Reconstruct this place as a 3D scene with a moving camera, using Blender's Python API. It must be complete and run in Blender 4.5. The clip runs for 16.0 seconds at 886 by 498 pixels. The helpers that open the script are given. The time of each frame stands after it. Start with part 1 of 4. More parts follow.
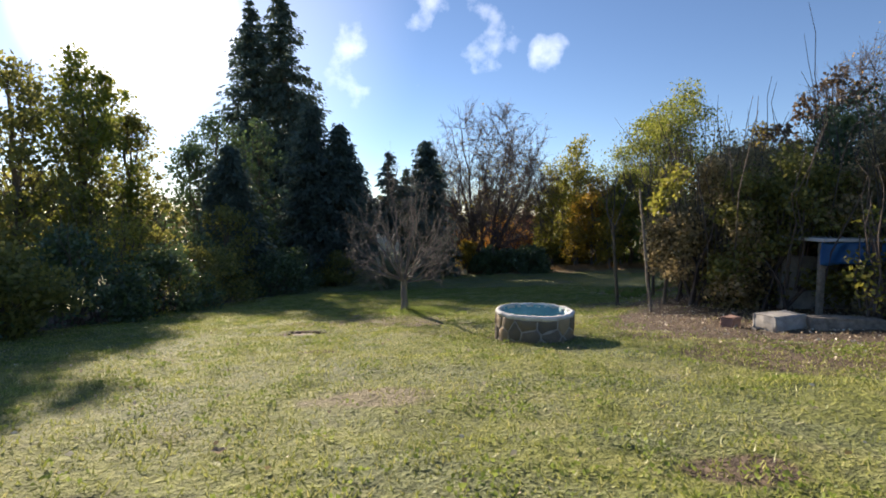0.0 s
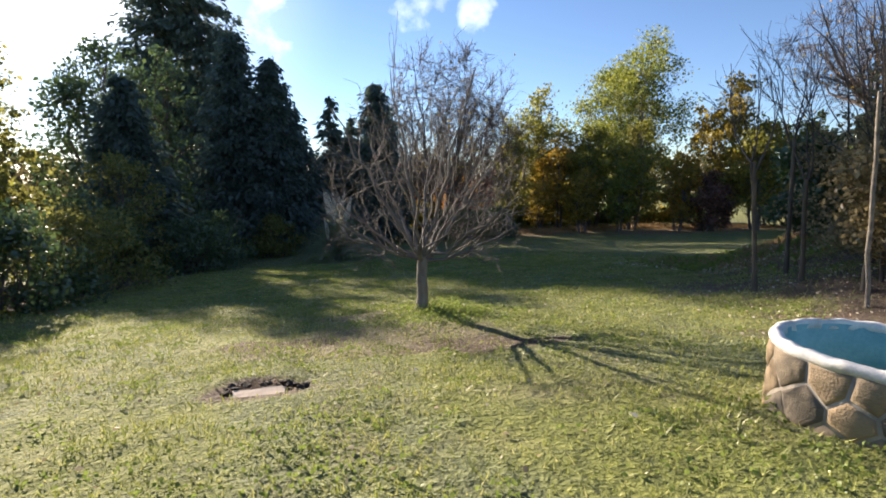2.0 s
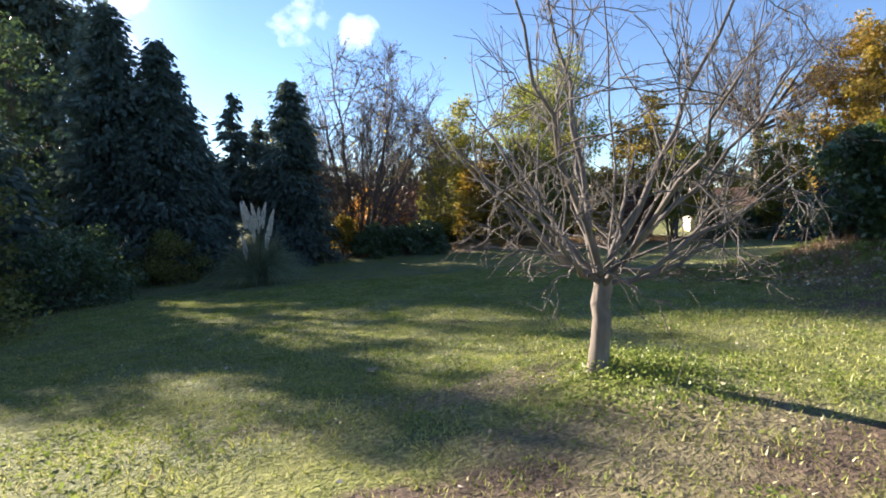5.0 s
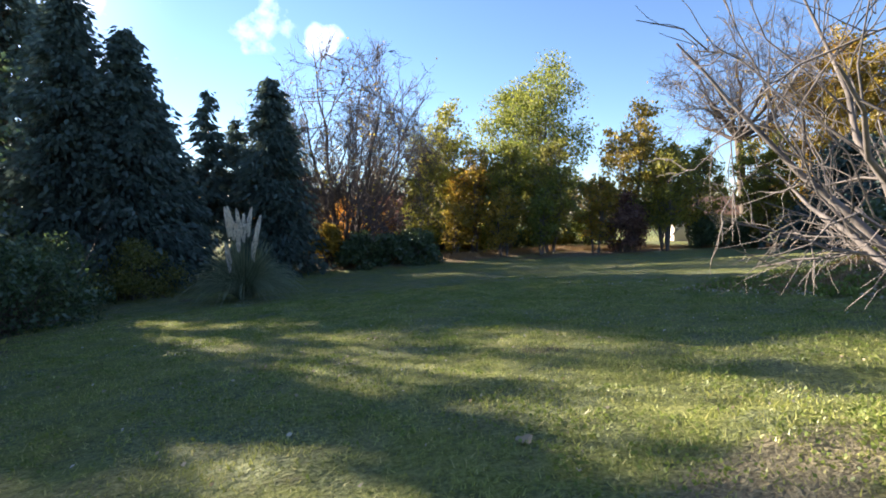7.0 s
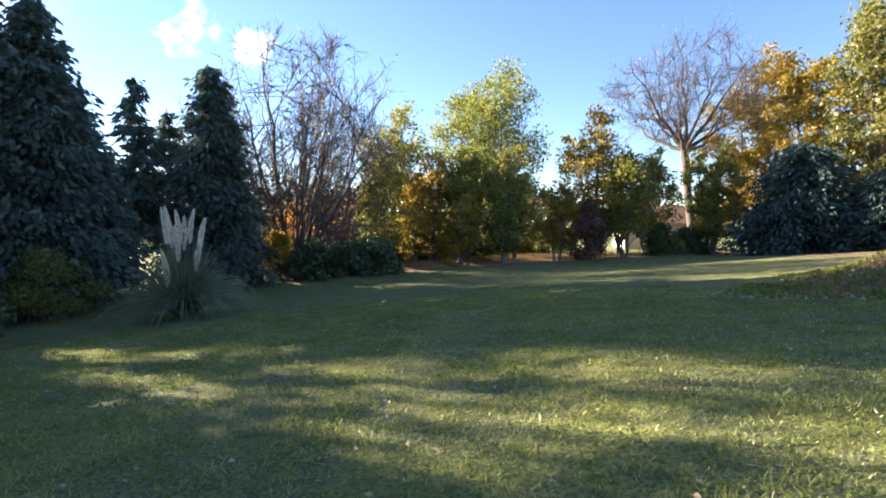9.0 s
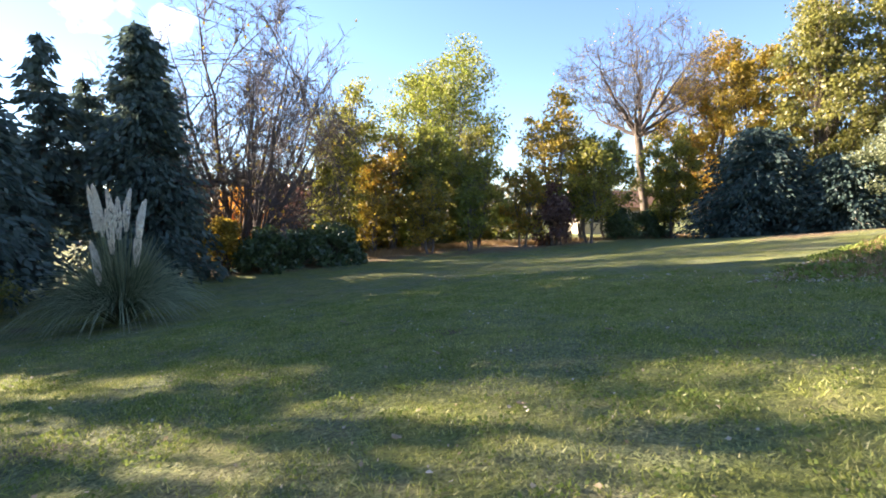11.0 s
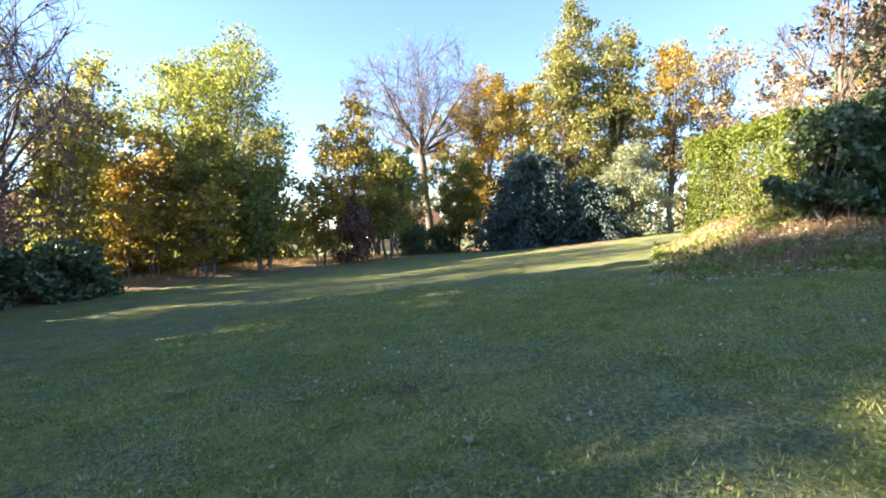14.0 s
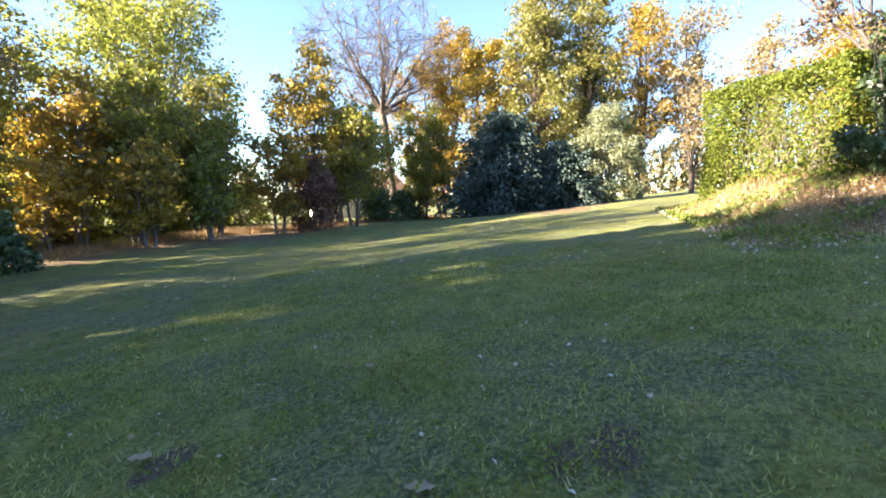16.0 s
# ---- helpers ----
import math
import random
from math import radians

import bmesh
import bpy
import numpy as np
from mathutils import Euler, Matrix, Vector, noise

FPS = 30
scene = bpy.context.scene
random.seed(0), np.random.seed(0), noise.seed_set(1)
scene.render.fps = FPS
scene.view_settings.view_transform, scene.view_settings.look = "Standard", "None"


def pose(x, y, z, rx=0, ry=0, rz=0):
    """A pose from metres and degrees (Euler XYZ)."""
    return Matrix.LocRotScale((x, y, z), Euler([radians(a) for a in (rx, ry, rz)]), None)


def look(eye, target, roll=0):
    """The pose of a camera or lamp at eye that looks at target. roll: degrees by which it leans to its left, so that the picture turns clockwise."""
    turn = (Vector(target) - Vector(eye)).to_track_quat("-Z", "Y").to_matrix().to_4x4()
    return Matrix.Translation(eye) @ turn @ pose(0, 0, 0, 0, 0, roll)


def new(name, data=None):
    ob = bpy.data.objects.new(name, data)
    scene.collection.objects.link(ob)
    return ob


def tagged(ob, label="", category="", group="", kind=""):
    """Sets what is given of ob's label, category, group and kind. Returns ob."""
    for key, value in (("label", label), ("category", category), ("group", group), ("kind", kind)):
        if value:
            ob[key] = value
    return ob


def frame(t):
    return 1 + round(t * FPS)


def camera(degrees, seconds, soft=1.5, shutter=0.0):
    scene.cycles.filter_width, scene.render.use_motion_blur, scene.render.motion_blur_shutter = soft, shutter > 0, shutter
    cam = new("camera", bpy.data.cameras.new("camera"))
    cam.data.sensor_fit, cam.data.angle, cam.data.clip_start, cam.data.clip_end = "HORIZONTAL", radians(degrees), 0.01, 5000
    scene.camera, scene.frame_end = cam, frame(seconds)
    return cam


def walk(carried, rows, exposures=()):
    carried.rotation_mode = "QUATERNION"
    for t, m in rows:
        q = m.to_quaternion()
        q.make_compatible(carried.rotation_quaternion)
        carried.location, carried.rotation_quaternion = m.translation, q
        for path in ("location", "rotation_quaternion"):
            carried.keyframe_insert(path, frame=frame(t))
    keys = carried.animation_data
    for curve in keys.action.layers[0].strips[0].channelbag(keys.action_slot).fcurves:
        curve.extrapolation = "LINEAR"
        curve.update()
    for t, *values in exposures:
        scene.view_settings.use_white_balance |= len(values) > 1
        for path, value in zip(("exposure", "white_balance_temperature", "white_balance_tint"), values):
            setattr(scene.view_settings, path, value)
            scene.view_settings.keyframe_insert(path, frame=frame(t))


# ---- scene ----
cam = camera(83.7, 16.0, soft=1.8)

PATH = [
    (0, (0.0, 0.0, 1.03), (0.004, 1.995, 0.89), 0.0),
    (0.5, (-0.547, 1.319, 0.928), (-0.368, 3.305, 0.778), 0.1),
    (1, (-0.984, 2.526, 0.82), (-0.918, 4.464, 0.328), 0.1),
    (1.5, (-1.288, 3.643, 0.705), (-1.021, 5.602, 0.403), 0.0),
    (2, (-1.527, 4.695, 0.599), (-1.246, 6.655, 0.315), 0.1),
    (2.5, (-1.788, 5.594, 0.51), (-1.516, 7.568, 0.34), 0.3),
    (3, (-2.137, 6.337, 0.414), (-1.917, 8.316, 0.227), 0.4),
    (3.5, (-2.507, 6.879, 0.296), (-2.215, 8.837, 0.012), 0.3),
    (6, (-3.821, 9.096, 0.088), (-2.96, 10.894, -0.078), 0.4),
    (6.5, (-3.995, 9.621, 0.022), (-3.166, 11.43, -0.181), 0.3),
    (7, (-4.147, 10.17, -0.023), (-3.302, 11.975, -0.19), 0.5),
    (7.5, (-4.233, 10.714, -0.11), (-3.364, 12.509, -0.258), 0.5),
    (8, (-4.274, 11.236, -0.193), (-3.301, 12.975, -0.363), 0.4),
    (8.5, (-4.382, 11.804, -0.262), (-3.354, 13.514, -0.401), 0.4),
    (11, (-4.725, 14.874, -0.534), (-3.452, 16.408, -0.698), 0.2),
    (11.5, (-4.723, 15.443, -0.599), (-3.384, 16.909, -0.837), 0.2),
    (12, (-4.744, 15.994, -0.618), (-3.287, 17.354, -0.788), 0.2),
    (12.5, (-4.632, 16.541, -0.677), (-3.011, 17.708, -0.774), 0.2),
    (13, (-4.518, 17.104, -0.782), (-2.825, 18.165, -0.864), 0.2),
    (13.5, (-4.274, 17.65, -0.836), (-2.505, 18.572, -0.977), 0.0),
    (14, (-4.008, 18.194, -0.911), (-2.172, 18.983, -0.989), 0.0),
    (14.5, (-3.675, 18.692, -1.001), (-1.755, 19.218, -1.196), -0.1),
    (15, (-3.365, 19.26, -1.056), (-1.413, 19.697, -1.1), -0.0),
    (15.5, (-2.968, 19.809, -1.083), (-1.048, 20.317, -1.321), -0.0),
    (16, (-2.549, 20.337, -1.107), (-0.647, 20.921, -1.313), 0.1),
]
walk(cam, [(t, look(eye, target, roll)) for t, eye, target, roll in PATH],
     [(0, 1.3, 6700, 17), (1, 1.45, 6700, 17), (3.5, 1.85, 6500, 17), (6, 2.1, 6400, 17), (8.5, 2.4, 6500, 18), (11, 2.8, 6900, 19), (14.5, 3.15, 6800, 18), (16, 3.2, 6900, 18)])

# ---- sky, sun ----
SUN_AZ, SUN_EL = -31.0, 18.6
sun_dir = Vector((math.sin(radians(SUN_AZ)) * math.cos(radians(SUN_EL)),
                  math.cos(radians(SUN_AZ)) * math.cos(radians(SUN_EL)), math.sin(radians(SUN_EL))))
sun = new("sun", bpy.data.lights.new("sun", "SUN"))
sun.data.energy, sun.data.angle, sun.data.color = 4.6, radians(0.6), (1.0, 0.88, 0.7)
sun.rotation_euler = sun_dir.to_track_quat("Z", "Y").to_euler()

world = bpy.data.worlds.new("world")
scene.world = world
world.use_nodes = True
wt = world.node_tree
wt.nodes.clear()


def wnode(kind, **kw):
    n = wt.nodes.new(kind)
    for k, v in kw.items():
        n.inputs[k].default_value = v
    return n


sky = wt.nodes.new("ShaderNodeTexSky")
sky.sky_type = "NISHITA"
sky.sun_disc = False
sky.sun_elevation, sky.sun_rotation = radians(SUN_EL), radians(SUN_AZ)
sky.air_density, sky.dust_density, sky.ozone_density = 0.85, 0.05, 3.6
sky_bg = wnode("ShaderNodeBackground", Strength=0.064)
wt.links.new(sky.outputs[0], sky_bg.inputs[0])
coord = wt.nodes.new("ShaderNodeTexCoord")


def wmath(op, a, b=None, clamp=False):
    n = wt.nodes.new("ShaderNodeMath")
    n.operation, n.use_clamp = op, clamp
    for k, v in enumerate((a, b)):
        if v is None:
            continue
        if isinstance(v, (int, float)):
            n.inputs[k].default_value = v
        else:
            wt.links.new(v, n.inputs[k])
    return n.outputs[0]


def facing(d, inner, outer):
    """1 inside the cone of `inner` degrees round d, fading to 0 at `outer` degrees."""
    dot = wt.nodes.new("ShaderNodeVectorMath")
    dot.operation = "DOT_PRODUCT"
    wt.links.new(coord.outputs["Generated"], dot.inputs[0])
    dot.inputs[1].default_value = Vector(d).normalized()
    m = wt.nodes.new("ShaderNodeMapRange")
    m.interpolation_type = "SMOOTHSTEP"
    m.inputs[1].default_value, m.inputs[2].default_value = math.cos(radians(outer)), math.cos(radians(inner))
    wt.links.new(dot.outputs["Value"], m.inputs[0])
    return m.outputs[0]


cloud_noise = wnode("ShaderNodeTexNoise", Scale=14.0, Detail=6.0, Roughness=0.55)
wt.links.new(coord.outputs["Generated"], cloud_noise.inputs["Vector"])
cloud = None
for az, el, size, gain in ((4.2, 19.3, 5.0, 1.0), (11.9, 17.2, 2.6, 1.6), (-3.0, 19.3, 3.0, 0.9), (0.0, 24.0, 4.0, 0.8), (-8, 17, 7, 0.6)):
    d = (math.sin(radians(az)) * math.cos(radians(el)), math.cos(radians(az)) * math.cos(radians(el)), math.sin(radians(el)))
    one = wmath("MULTIPLY", facing(d, 0.3, size), gain)
    cloud = one if cloud is None else wmath("ADD", cloud, one)
wisps = wmath("SUBTRACT", wmath("ADD", wmath("MULTIPLY", cloud_noise.outputs[0], 1.8), wmath("MULTIPLY", cloud, 0.3)), 1.16)
puffs = wmath("MULTIPLY", wmath("MULTIPLY", wisps, 2.6, True), wmath("MINIMUM", wmath("MULTIPLY", cloud, 3.0), 1.0))
# thin bright veil in the sky round the sun
veil = wmath("ADD", wmath("MULTIPLY", facing(sun_dir, 1.0, 10.0), 1.2), wmath("MULTIPLY", facing(sun_dir, 0.0, 28.0), 0.13))
white = wnode("ShaderNodeBackground", Color=(1.0, 0.97, 0.92, 1))
wt.links.new(wmath("ADD", wmath("MULTIPLY", puffs, 0.24), veil), white.inputs["Strength"])
both = wt.nodes.new("ShaderNodeAddShader")
wt.links.new(sky_bg.outputs[0], both.inputs[0])
wt.links.new(white.outputs[0], both.inputs[1])
world_out = wt.nodes.new("ShaderNodeOutputWorld")
wt.links.new(both.outputs[0], world_out.inputs[0])


# ---- materials ----
class Nodes:
    """A small builder for one node material."""

    def __init__(self, name):
        self.mat = bpy.data.materials.new(name)
        self.mat.use_nodes = True
        self.tree = self.mat.node_tree
        self.tree.nodes.clear()
        self.out = self.tree.nodes.new("ShaderNodeOutputMaterial")

    def add(self, kind, **kw):
        n = self.tree.nodes.new(kind)
        for k, v in kw.items():
            self.put(n.inputs[k.replace("_", " ")], v)
        return n

    def put(self, socket, v):
        if hasattr(v, "is_linked"):
            self.tree.links.new(v, socket)
        else:
            socket.default_value = (*v, 1) if isinstance(v, tuple) and len(v) == 3 and socket.type == "RGBA" else v

    def math(self, op, a, b=0.0, clamp=False):
        n = self.tree.nodes.new("ShaderNodeMath")
        n.operation, n.use_clamp = op, clamp
        self.put(n.inputs[0], a), self.put(n.inputs[1], b)
        return n.outputs[0]

    def noise(self, scale, detail=4.0, rough=0.55, where="Object", stretch=None):
        c = self.tree.nodes.new("ShaderNodeTexCoord").outputs[where]
        if stretch:
            mp = self.tree.nodes.new("ShaderNodeMapping")
            mp.inputs["Scale"].default_value = stretch
            self.tree.links.new(c, mp.inputs[0])
            c = mp.outputs[0]
        return self.add("ShaderNodeTexNoise", Vector=c, Scale=scale, Detail=detail, Roughness=rough).outputs[0]

    def ramp(self, fac, *stops):
        n = self.tree.nodes.new("ShaderNodeValToRGB")
        el = n.color_ramp.elements
        while len(el) < len(stops):
            el.new(0.5)
        for e, (p, c) in zip(el, stops):
            e.position, e.color = p, (*c, 1)
        self.put(n.inputs[0], fac)
        return n.outputs[0]

    def mix(self, fac, a, b, mode="MIX"):
        n = self.tree.nodes.new("ShaderNodeMix")
        n.data_type, n.blend_type = "RGBA", mode
        self.put(n.inputs[0], fac), self.put(n.inputs[6], a), self.put(n.inputs[7], b)
        return n.outputs[2]

    def bump(self, height, strength=0.4, distance=0.01):
        return self.add("ShaderNodeBump", Height=height, Strength=strength, Distance=distance).outputs[0]

    def principled(self, color, rough=0.8, normal=None, metal=0.0):
        n = self.add("ShaderNodeBsdfPrincipled", Base_Color=color, Roughness=rough, Metallic=metal)
        if normal is not None:
            self.put(n.inputs["Normal"], normal)
        self.tree.links.new(n.outputs[0], self.out.inputs[0])
        return self.mat


def leaf_mat(name, *colours, through_light=0.4, gloss=0.03):
    m = Nodes(name)
    geo = m.tree.nodes.new("ShaderNodeNewGeometry")
    n = len(colours)
    col = m.ramp(geo.outputs["Random Per Island"], *[(k / max(1, n - 1), c) for k, c in enumerate(colours)])
    patch = m.noise(0.55, 3.0)
    col = m.mix(m.math("MULTIPLY", patch, 0.55), col, colours[len(colours) // 2])
    tone = m.math("ADD", m.math("MULTIPLY", m.noise(2.3, 2.0), 0.9), 0.95)
    hsv = m.add("ShaderNodeHueSaturation", Color=col, Value=tone)
    dif = m.add("ShaderNodeBsdfDiffuse", Color=hsv.outputs[0])
    tra = m.add("ShaderNodeBsdfTranslucent", Color=hsv.outputs[0])
    gl = m.add("ShaderNodeBsdfGlossy", Color=(1.0, 1.0, 1.0), Roughness=0.42)
    a = m.add("ShaderNodeMixShader", Fac=through_light)
    m.tree.links.new(dif.outputs[0], a.inputs[1]), m.tree.links.new(tra.outputs[0], a.inputs[2])
    b = m.add("ShaderNodeMixShader", Fac=gloss)
    m.tree.links.new(a.outputs[0], b.inputs[1]), m.tree.links.new(gl.outputs[0], b.inputs[2])
    m.tree.links.new(b.outputs[0], m.out.inputs[0])
    return m.mat


def bark_mat(name, dark, light):
    m = Nodes(name)
    n1, n2 = m.noise(9.0, 6.0, 0.6, stretch=(1, 1, 0.25)), m.noise(1.6, 3.0)
    col = m.ramp(m.math("ADD", m.math("MULTIPLY", n1, 0.7), m.math("MULTIPLY", n2, 0.3)), (0.3, dark), (0.7, light))
    return m.principled(col, 0.9, m.bump(n1, 0.6, 0.02))


def stone_mat(name, *stops, scale=6.0, bump=0.5, rough=0.88):
    m = Nodes(name)
    info = m.tree.nodes.new("ShaderNodeObjectInfo")
    n1, n2 = m.noise(scale, 6.0), m.noise(scale * 9, 4.0)
    base = m.ramp(m.math("ADD", m.math("MULTIPLY", info.outputs["Random"], 0.65), m.math("MULTIPLY", n1, 0.4)), *stops)
    col = m.mix(m.math("MULTIPLY", n2, 0.4), base, m.mix(0.6, base, (0.08, 0.07, 0.05)))
    return m.principled(col, rough, m.bump(m.math("ADD", n1, m.math("MULTIPLY", n2, 0.5)), bump, 0.012))


def plain_mat(name, dark, light, scale=5.0, rough=0.8, bump=0.2, metal=0.0):
    m = Nodes(name)
    n1, n2 = m.noise(scale, 6.0), m.noise(scale * 12, 3.0)
    col = m.ramp(m.math("ADD", m.math("MULTIPLY", n1, 0.75), m.math("MULTIPLY", n2, 0.25)), (0.32, dark), (0.68, light))
    return m.principled(col, rough, m.bump(n2, bump, 0.005), metal)


def spot(m, x, y, rx, ry, wob):
    """1 inside an uneven patch of ground at (x, y), 0 outside."""
    pos = m.tree.nodes.new("ShaderNodeNewGeometry").outputs["Position"]
    sep = m.add("ShaderNodeSeparateXYZ", Vector=pos)
    dx = m.math("DIVIDE", m.math("SUBTRACT", sep.outputs[0], x), rx)
    dy = m.math("DIVIDE", m.math("SUBTRACT", sep.outputs[1], y), ry)
    r = m.math("SQRT", m.math("ADD", m.math("MULTIPLY", dx, dx), m.math("MULTIPLY", dy, dy)))
    r = m.math("ADD", r, m.math("MULTIPLY", m.math("SUBTRACT", wob, 0.5), 1.6))
    return m.math("MULTIPLY", m.math("SUBTRACT", 1.1, r), 3.0, True)


def ground_mat():
    m = Nodes("lawn_ground")
    big, mid, fine = m.noise(0.22, 4.0), m.noise(1.7, 5.0, 0.6), m.noise(28.0, 5.0, 0.65)
    blade = m.noise(90.0, 2.0, 0.6)
    grass = m.ramp(m.math("ADD", m.math("MULTIPLY", fine, 0.6), m.math("MULTIPLY", mid, 0.4)),
                   (0.3, (0.05, 0.065, 0.014)), (0.48, (0.22, 0.25, 0.045)), (0.7, (0.46, 0.48, 0.13)))
    dull = m.ramp(fine, (0.3, (0.05, 0.068, 0.024)), (0.5, (0.19, 0.225, 0.08)), (0.7, (0.42, 0.45, 0.21)))
    grass = m.mix(m.math("MULTIPLY", m.math("SUBTRACT", m.noise(0.75, 5.0, 0.65), 0.44), 7.0, True), grass, dull)
    clump = m.noise(8.5, 3.0, 0.6)
    grass = m.mix(m.math("MULTIPLY", m.math("SUBTRACT", clump, 0.5), 6.0, True), grass, m.mix(0.45, grass, (0.035, 0.06, 0.018)))
    straw = m.ramp(fine, (0.3, (0.12, 0.1, 0.05)), (0.7, (0.4, 0.35, 0.2)))
    earth = m.ramp(fine, (0.3, (0.07, 0.048, 0.03)), (0.7, (0.23, 0.165, 0.11)))
    litter = m.ramp(blade, (0.3, (0.09, 0.06, 0.03)), (0.65, (0.34, 0.24, 0.12)))
    thin = m.math("MULTIPLY", m.math("SUBTRACT", m.math("ADD", m.math("MULTIPLY", mid, 0.6), m.math("MULTIPLY", big, 0.4)), 0.5), 5.0, True)
    col = m.mix(m.math("MULTIPLY", thin, 0.7), grass, straw)
    bare = m.math("MULTIPLY", m.math("SUBTRACT", m.noise(0.9, 5.0, 0.6), 0.63), 9.0, True)
    col = m.mix(m.math("MULTIPLY", bare, 0.75), col, earth)
    for x, y, rx, ry, what in ((5.2, 8.0, 2.9, 2.6, earth), (4.2, 5.2, 1.7, 0.9, earth), (6.0, 11.5, 2.6, 3.0, earth), (-2.42, 8.62, 0.5, 0.3, earth),
                               (11.0, 14.5, 6.0, 2.6, litter), (7.0, 14.6, 1.6, 1.8, litter), (29.0, 22.0, 9.0, 2.5, litter), (-10.5, 16.0, 3.0, 16.0, earth),
                               (9.0, 39.5, 12.0, 3.0, litter), (22.0, 36.0, 9.0, 2.5, litter), (1.45, 2.35, 0.32, 0.2, earth), (-0.15, 20.2, 0.28, 0.14, earth), (-0.5, 22.6, 0.22, 0.12, earth), (-0.25, 20.45, 0.2, 0.1, earth), (-1.64, 6.3, 0.3, 0.15, earth), (-0.6, 4.0, 0.6, 0.3, straw), (-1.5, 10.1, 1.5, 0.7, straw), (-0.4, 9.6, 0.9, 0.35, earth), (-2.6, 10.2, 0.8, 0.3, earth), (-1.6, 11.6, 0.9, 0.35, straw)):
        col = m.mix(spot(m, x, y, rx, ry, mid), col, what)
    h = m.math("ADD", m.math("ADD", m.math("MULTIPLY", fine, 0.7), m.math("MULTIPLY", blade, 0.4)), m.math("MULTIPLY", m.noise(7.0, 3.0, 0.6), 1.7))
    return m.principled(col, 0.9, m.bump(h, 1.0, 0.12))


GROUND = ground_mat()
BARK = bark_mat("bark", (0.05, 0.04, 0.03), (0.2, 0.16, 0.12))
BARK_PALE = bark_mat("pale_bark", (0.1, 0.085, 0.07), (0.34, 0.29, 0.24))
BARK_RED = bark_mat("warm_bark", (0.08, 0.055, 0.04), (0.3, 0.21, 0.15))
BARK_GREY = bark_mat("grey_bark", (0.06, 0.053, 0.047), (0.24, 0.21, 0.185))
TWIG = bark_mat("twig_bark", (0.045, 0.036, 0.032), (0.15, 0.12, 0.105))
CONIFER = leaf_mat("conifer_needles", (0.04, 0.062, 0.05), (0.07, 0.1, 0.08), (0.105, 0.135, 0.105), through_light=0.35)
BLUE_CONIFER = leaf_mat("blue_conifer_needles", (0.02, 0.036, 0.03), (0.04, 0.064, 0.054), (0.075, 0.105, 0.09), through_light=0.15, gloss=0.015)
SILVER = leaf_mat("silver_leaves", (0.07, 0.085, 0.04), (0.13, 0.15, 0.075), (0.22, 0.24, 0.14), through_light=0.3)
GREEN = leaf_mat("green_leaves", (0.075, 0.105, 0.018), (0.15, 0.17, 0.028), (0.25, 0.25, 0.045), through_light=0.6)
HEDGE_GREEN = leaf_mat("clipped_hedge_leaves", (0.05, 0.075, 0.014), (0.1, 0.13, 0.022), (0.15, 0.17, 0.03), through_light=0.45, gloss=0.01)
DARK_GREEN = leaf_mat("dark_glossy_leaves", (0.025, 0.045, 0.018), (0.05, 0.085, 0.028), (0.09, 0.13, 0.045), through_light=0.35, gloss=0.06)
LIME = leaf_mat("yellow_green_leaves", (0.085, 0.1, 0.018), (0.175, 0.175, 0.03), (0.28, 0.25, 0.045), through_light=0.6)
YELLOW = leaf_mat("yellow_leaves", (0.14, 0.115, 0.02), (0.27, 0.2, 0.03), (0.38, 0.28, 0.045), through_light=0.6)
ORANGE = leaf_mat("orange_leaves", (0.2, 0.09, 0.02), (0.38, 0.19, 0.03), (0.5, 0.3, 0.05), through_light=0.6)
RUSSET = leaf_mat("russet_leaves", (0.06, 0.033, 0.028), (0.13, 0.066, 0.052), (0.22, 0.125, 0.09), through_light=0.35)
GOLD = leaf_mat("gold_and_rust_leaves", (0.13, 0.115, 0.02), (0.27, 0.2, 0.03), (0.38, 0.19, 0.03), through_light=0.6)
BRONZE = leaf_mat("bronze_leaves", (0.04, 0.035, 0.022), (0.085, 0.06, 0.04), (0.14, 0.1, 0.06), through_light=0.3)
BROWN = leaf_mat("brown_dry_leaves", (0.1, 0.078, 0.035), (0.22, 0.17, 0.08), (0.4, 0.33, 0.18), through_light=0.55)
OLIVE = leaf_mat("olive_leaves", (0.075, 0.085, 0.022), (0.155, 0.155, 0.038), (0.27, 0.245, 0.065), through_light=0.6)
WOODS = leaf_mat("distant_leaves", (0.03, 0.045, 0.02), (0.08, 0.075, 0.03), (0.16, 0.11, 0.05), through_light=0.3)
GRASS = leaf_mat("grass_blades", (0.07, 0.09, 0.015), (0.17, 0.2, 0.035), (0.3, 0.32, 0.08), (0.44, 0.39, 0.18), through_light=0.35, gloss=0.03)
WEED = leaf_mat("weed_leaves", (0.075, 0.11, 0.022), (0.14, 0.185, 0.038), (0.22, 0.265, 0.065), through_light=0.45, gloss=0.02)
DRY_GRASS = leaf_mat("dry_grass", (0.12, 0.08, 0.035), (0.22, 0.145, 0.068), (0.32, 0.225, 0.115), through_light=0.3)
FALLEN = leaf_mat("fallen_leaves", (0.16, 0.11, 0.06), (0.34, 0.27, 0.17), (0.55, 0.52, 0.44), through_light=0.15)
PAMPAS = leaf_mat("pampas_blades", (0.12, 0.15, 0.08), (0.22, 0.25, 0.14), (0.36, 0.36, 0.22), through_light=0.35)
PLUME = leaf_mat("pampas_plumes", (0.5, 0.44, 0.36), (0.68, 0.62, 0.52), (0.8, 0.75, 0.66), through_light=0.6)
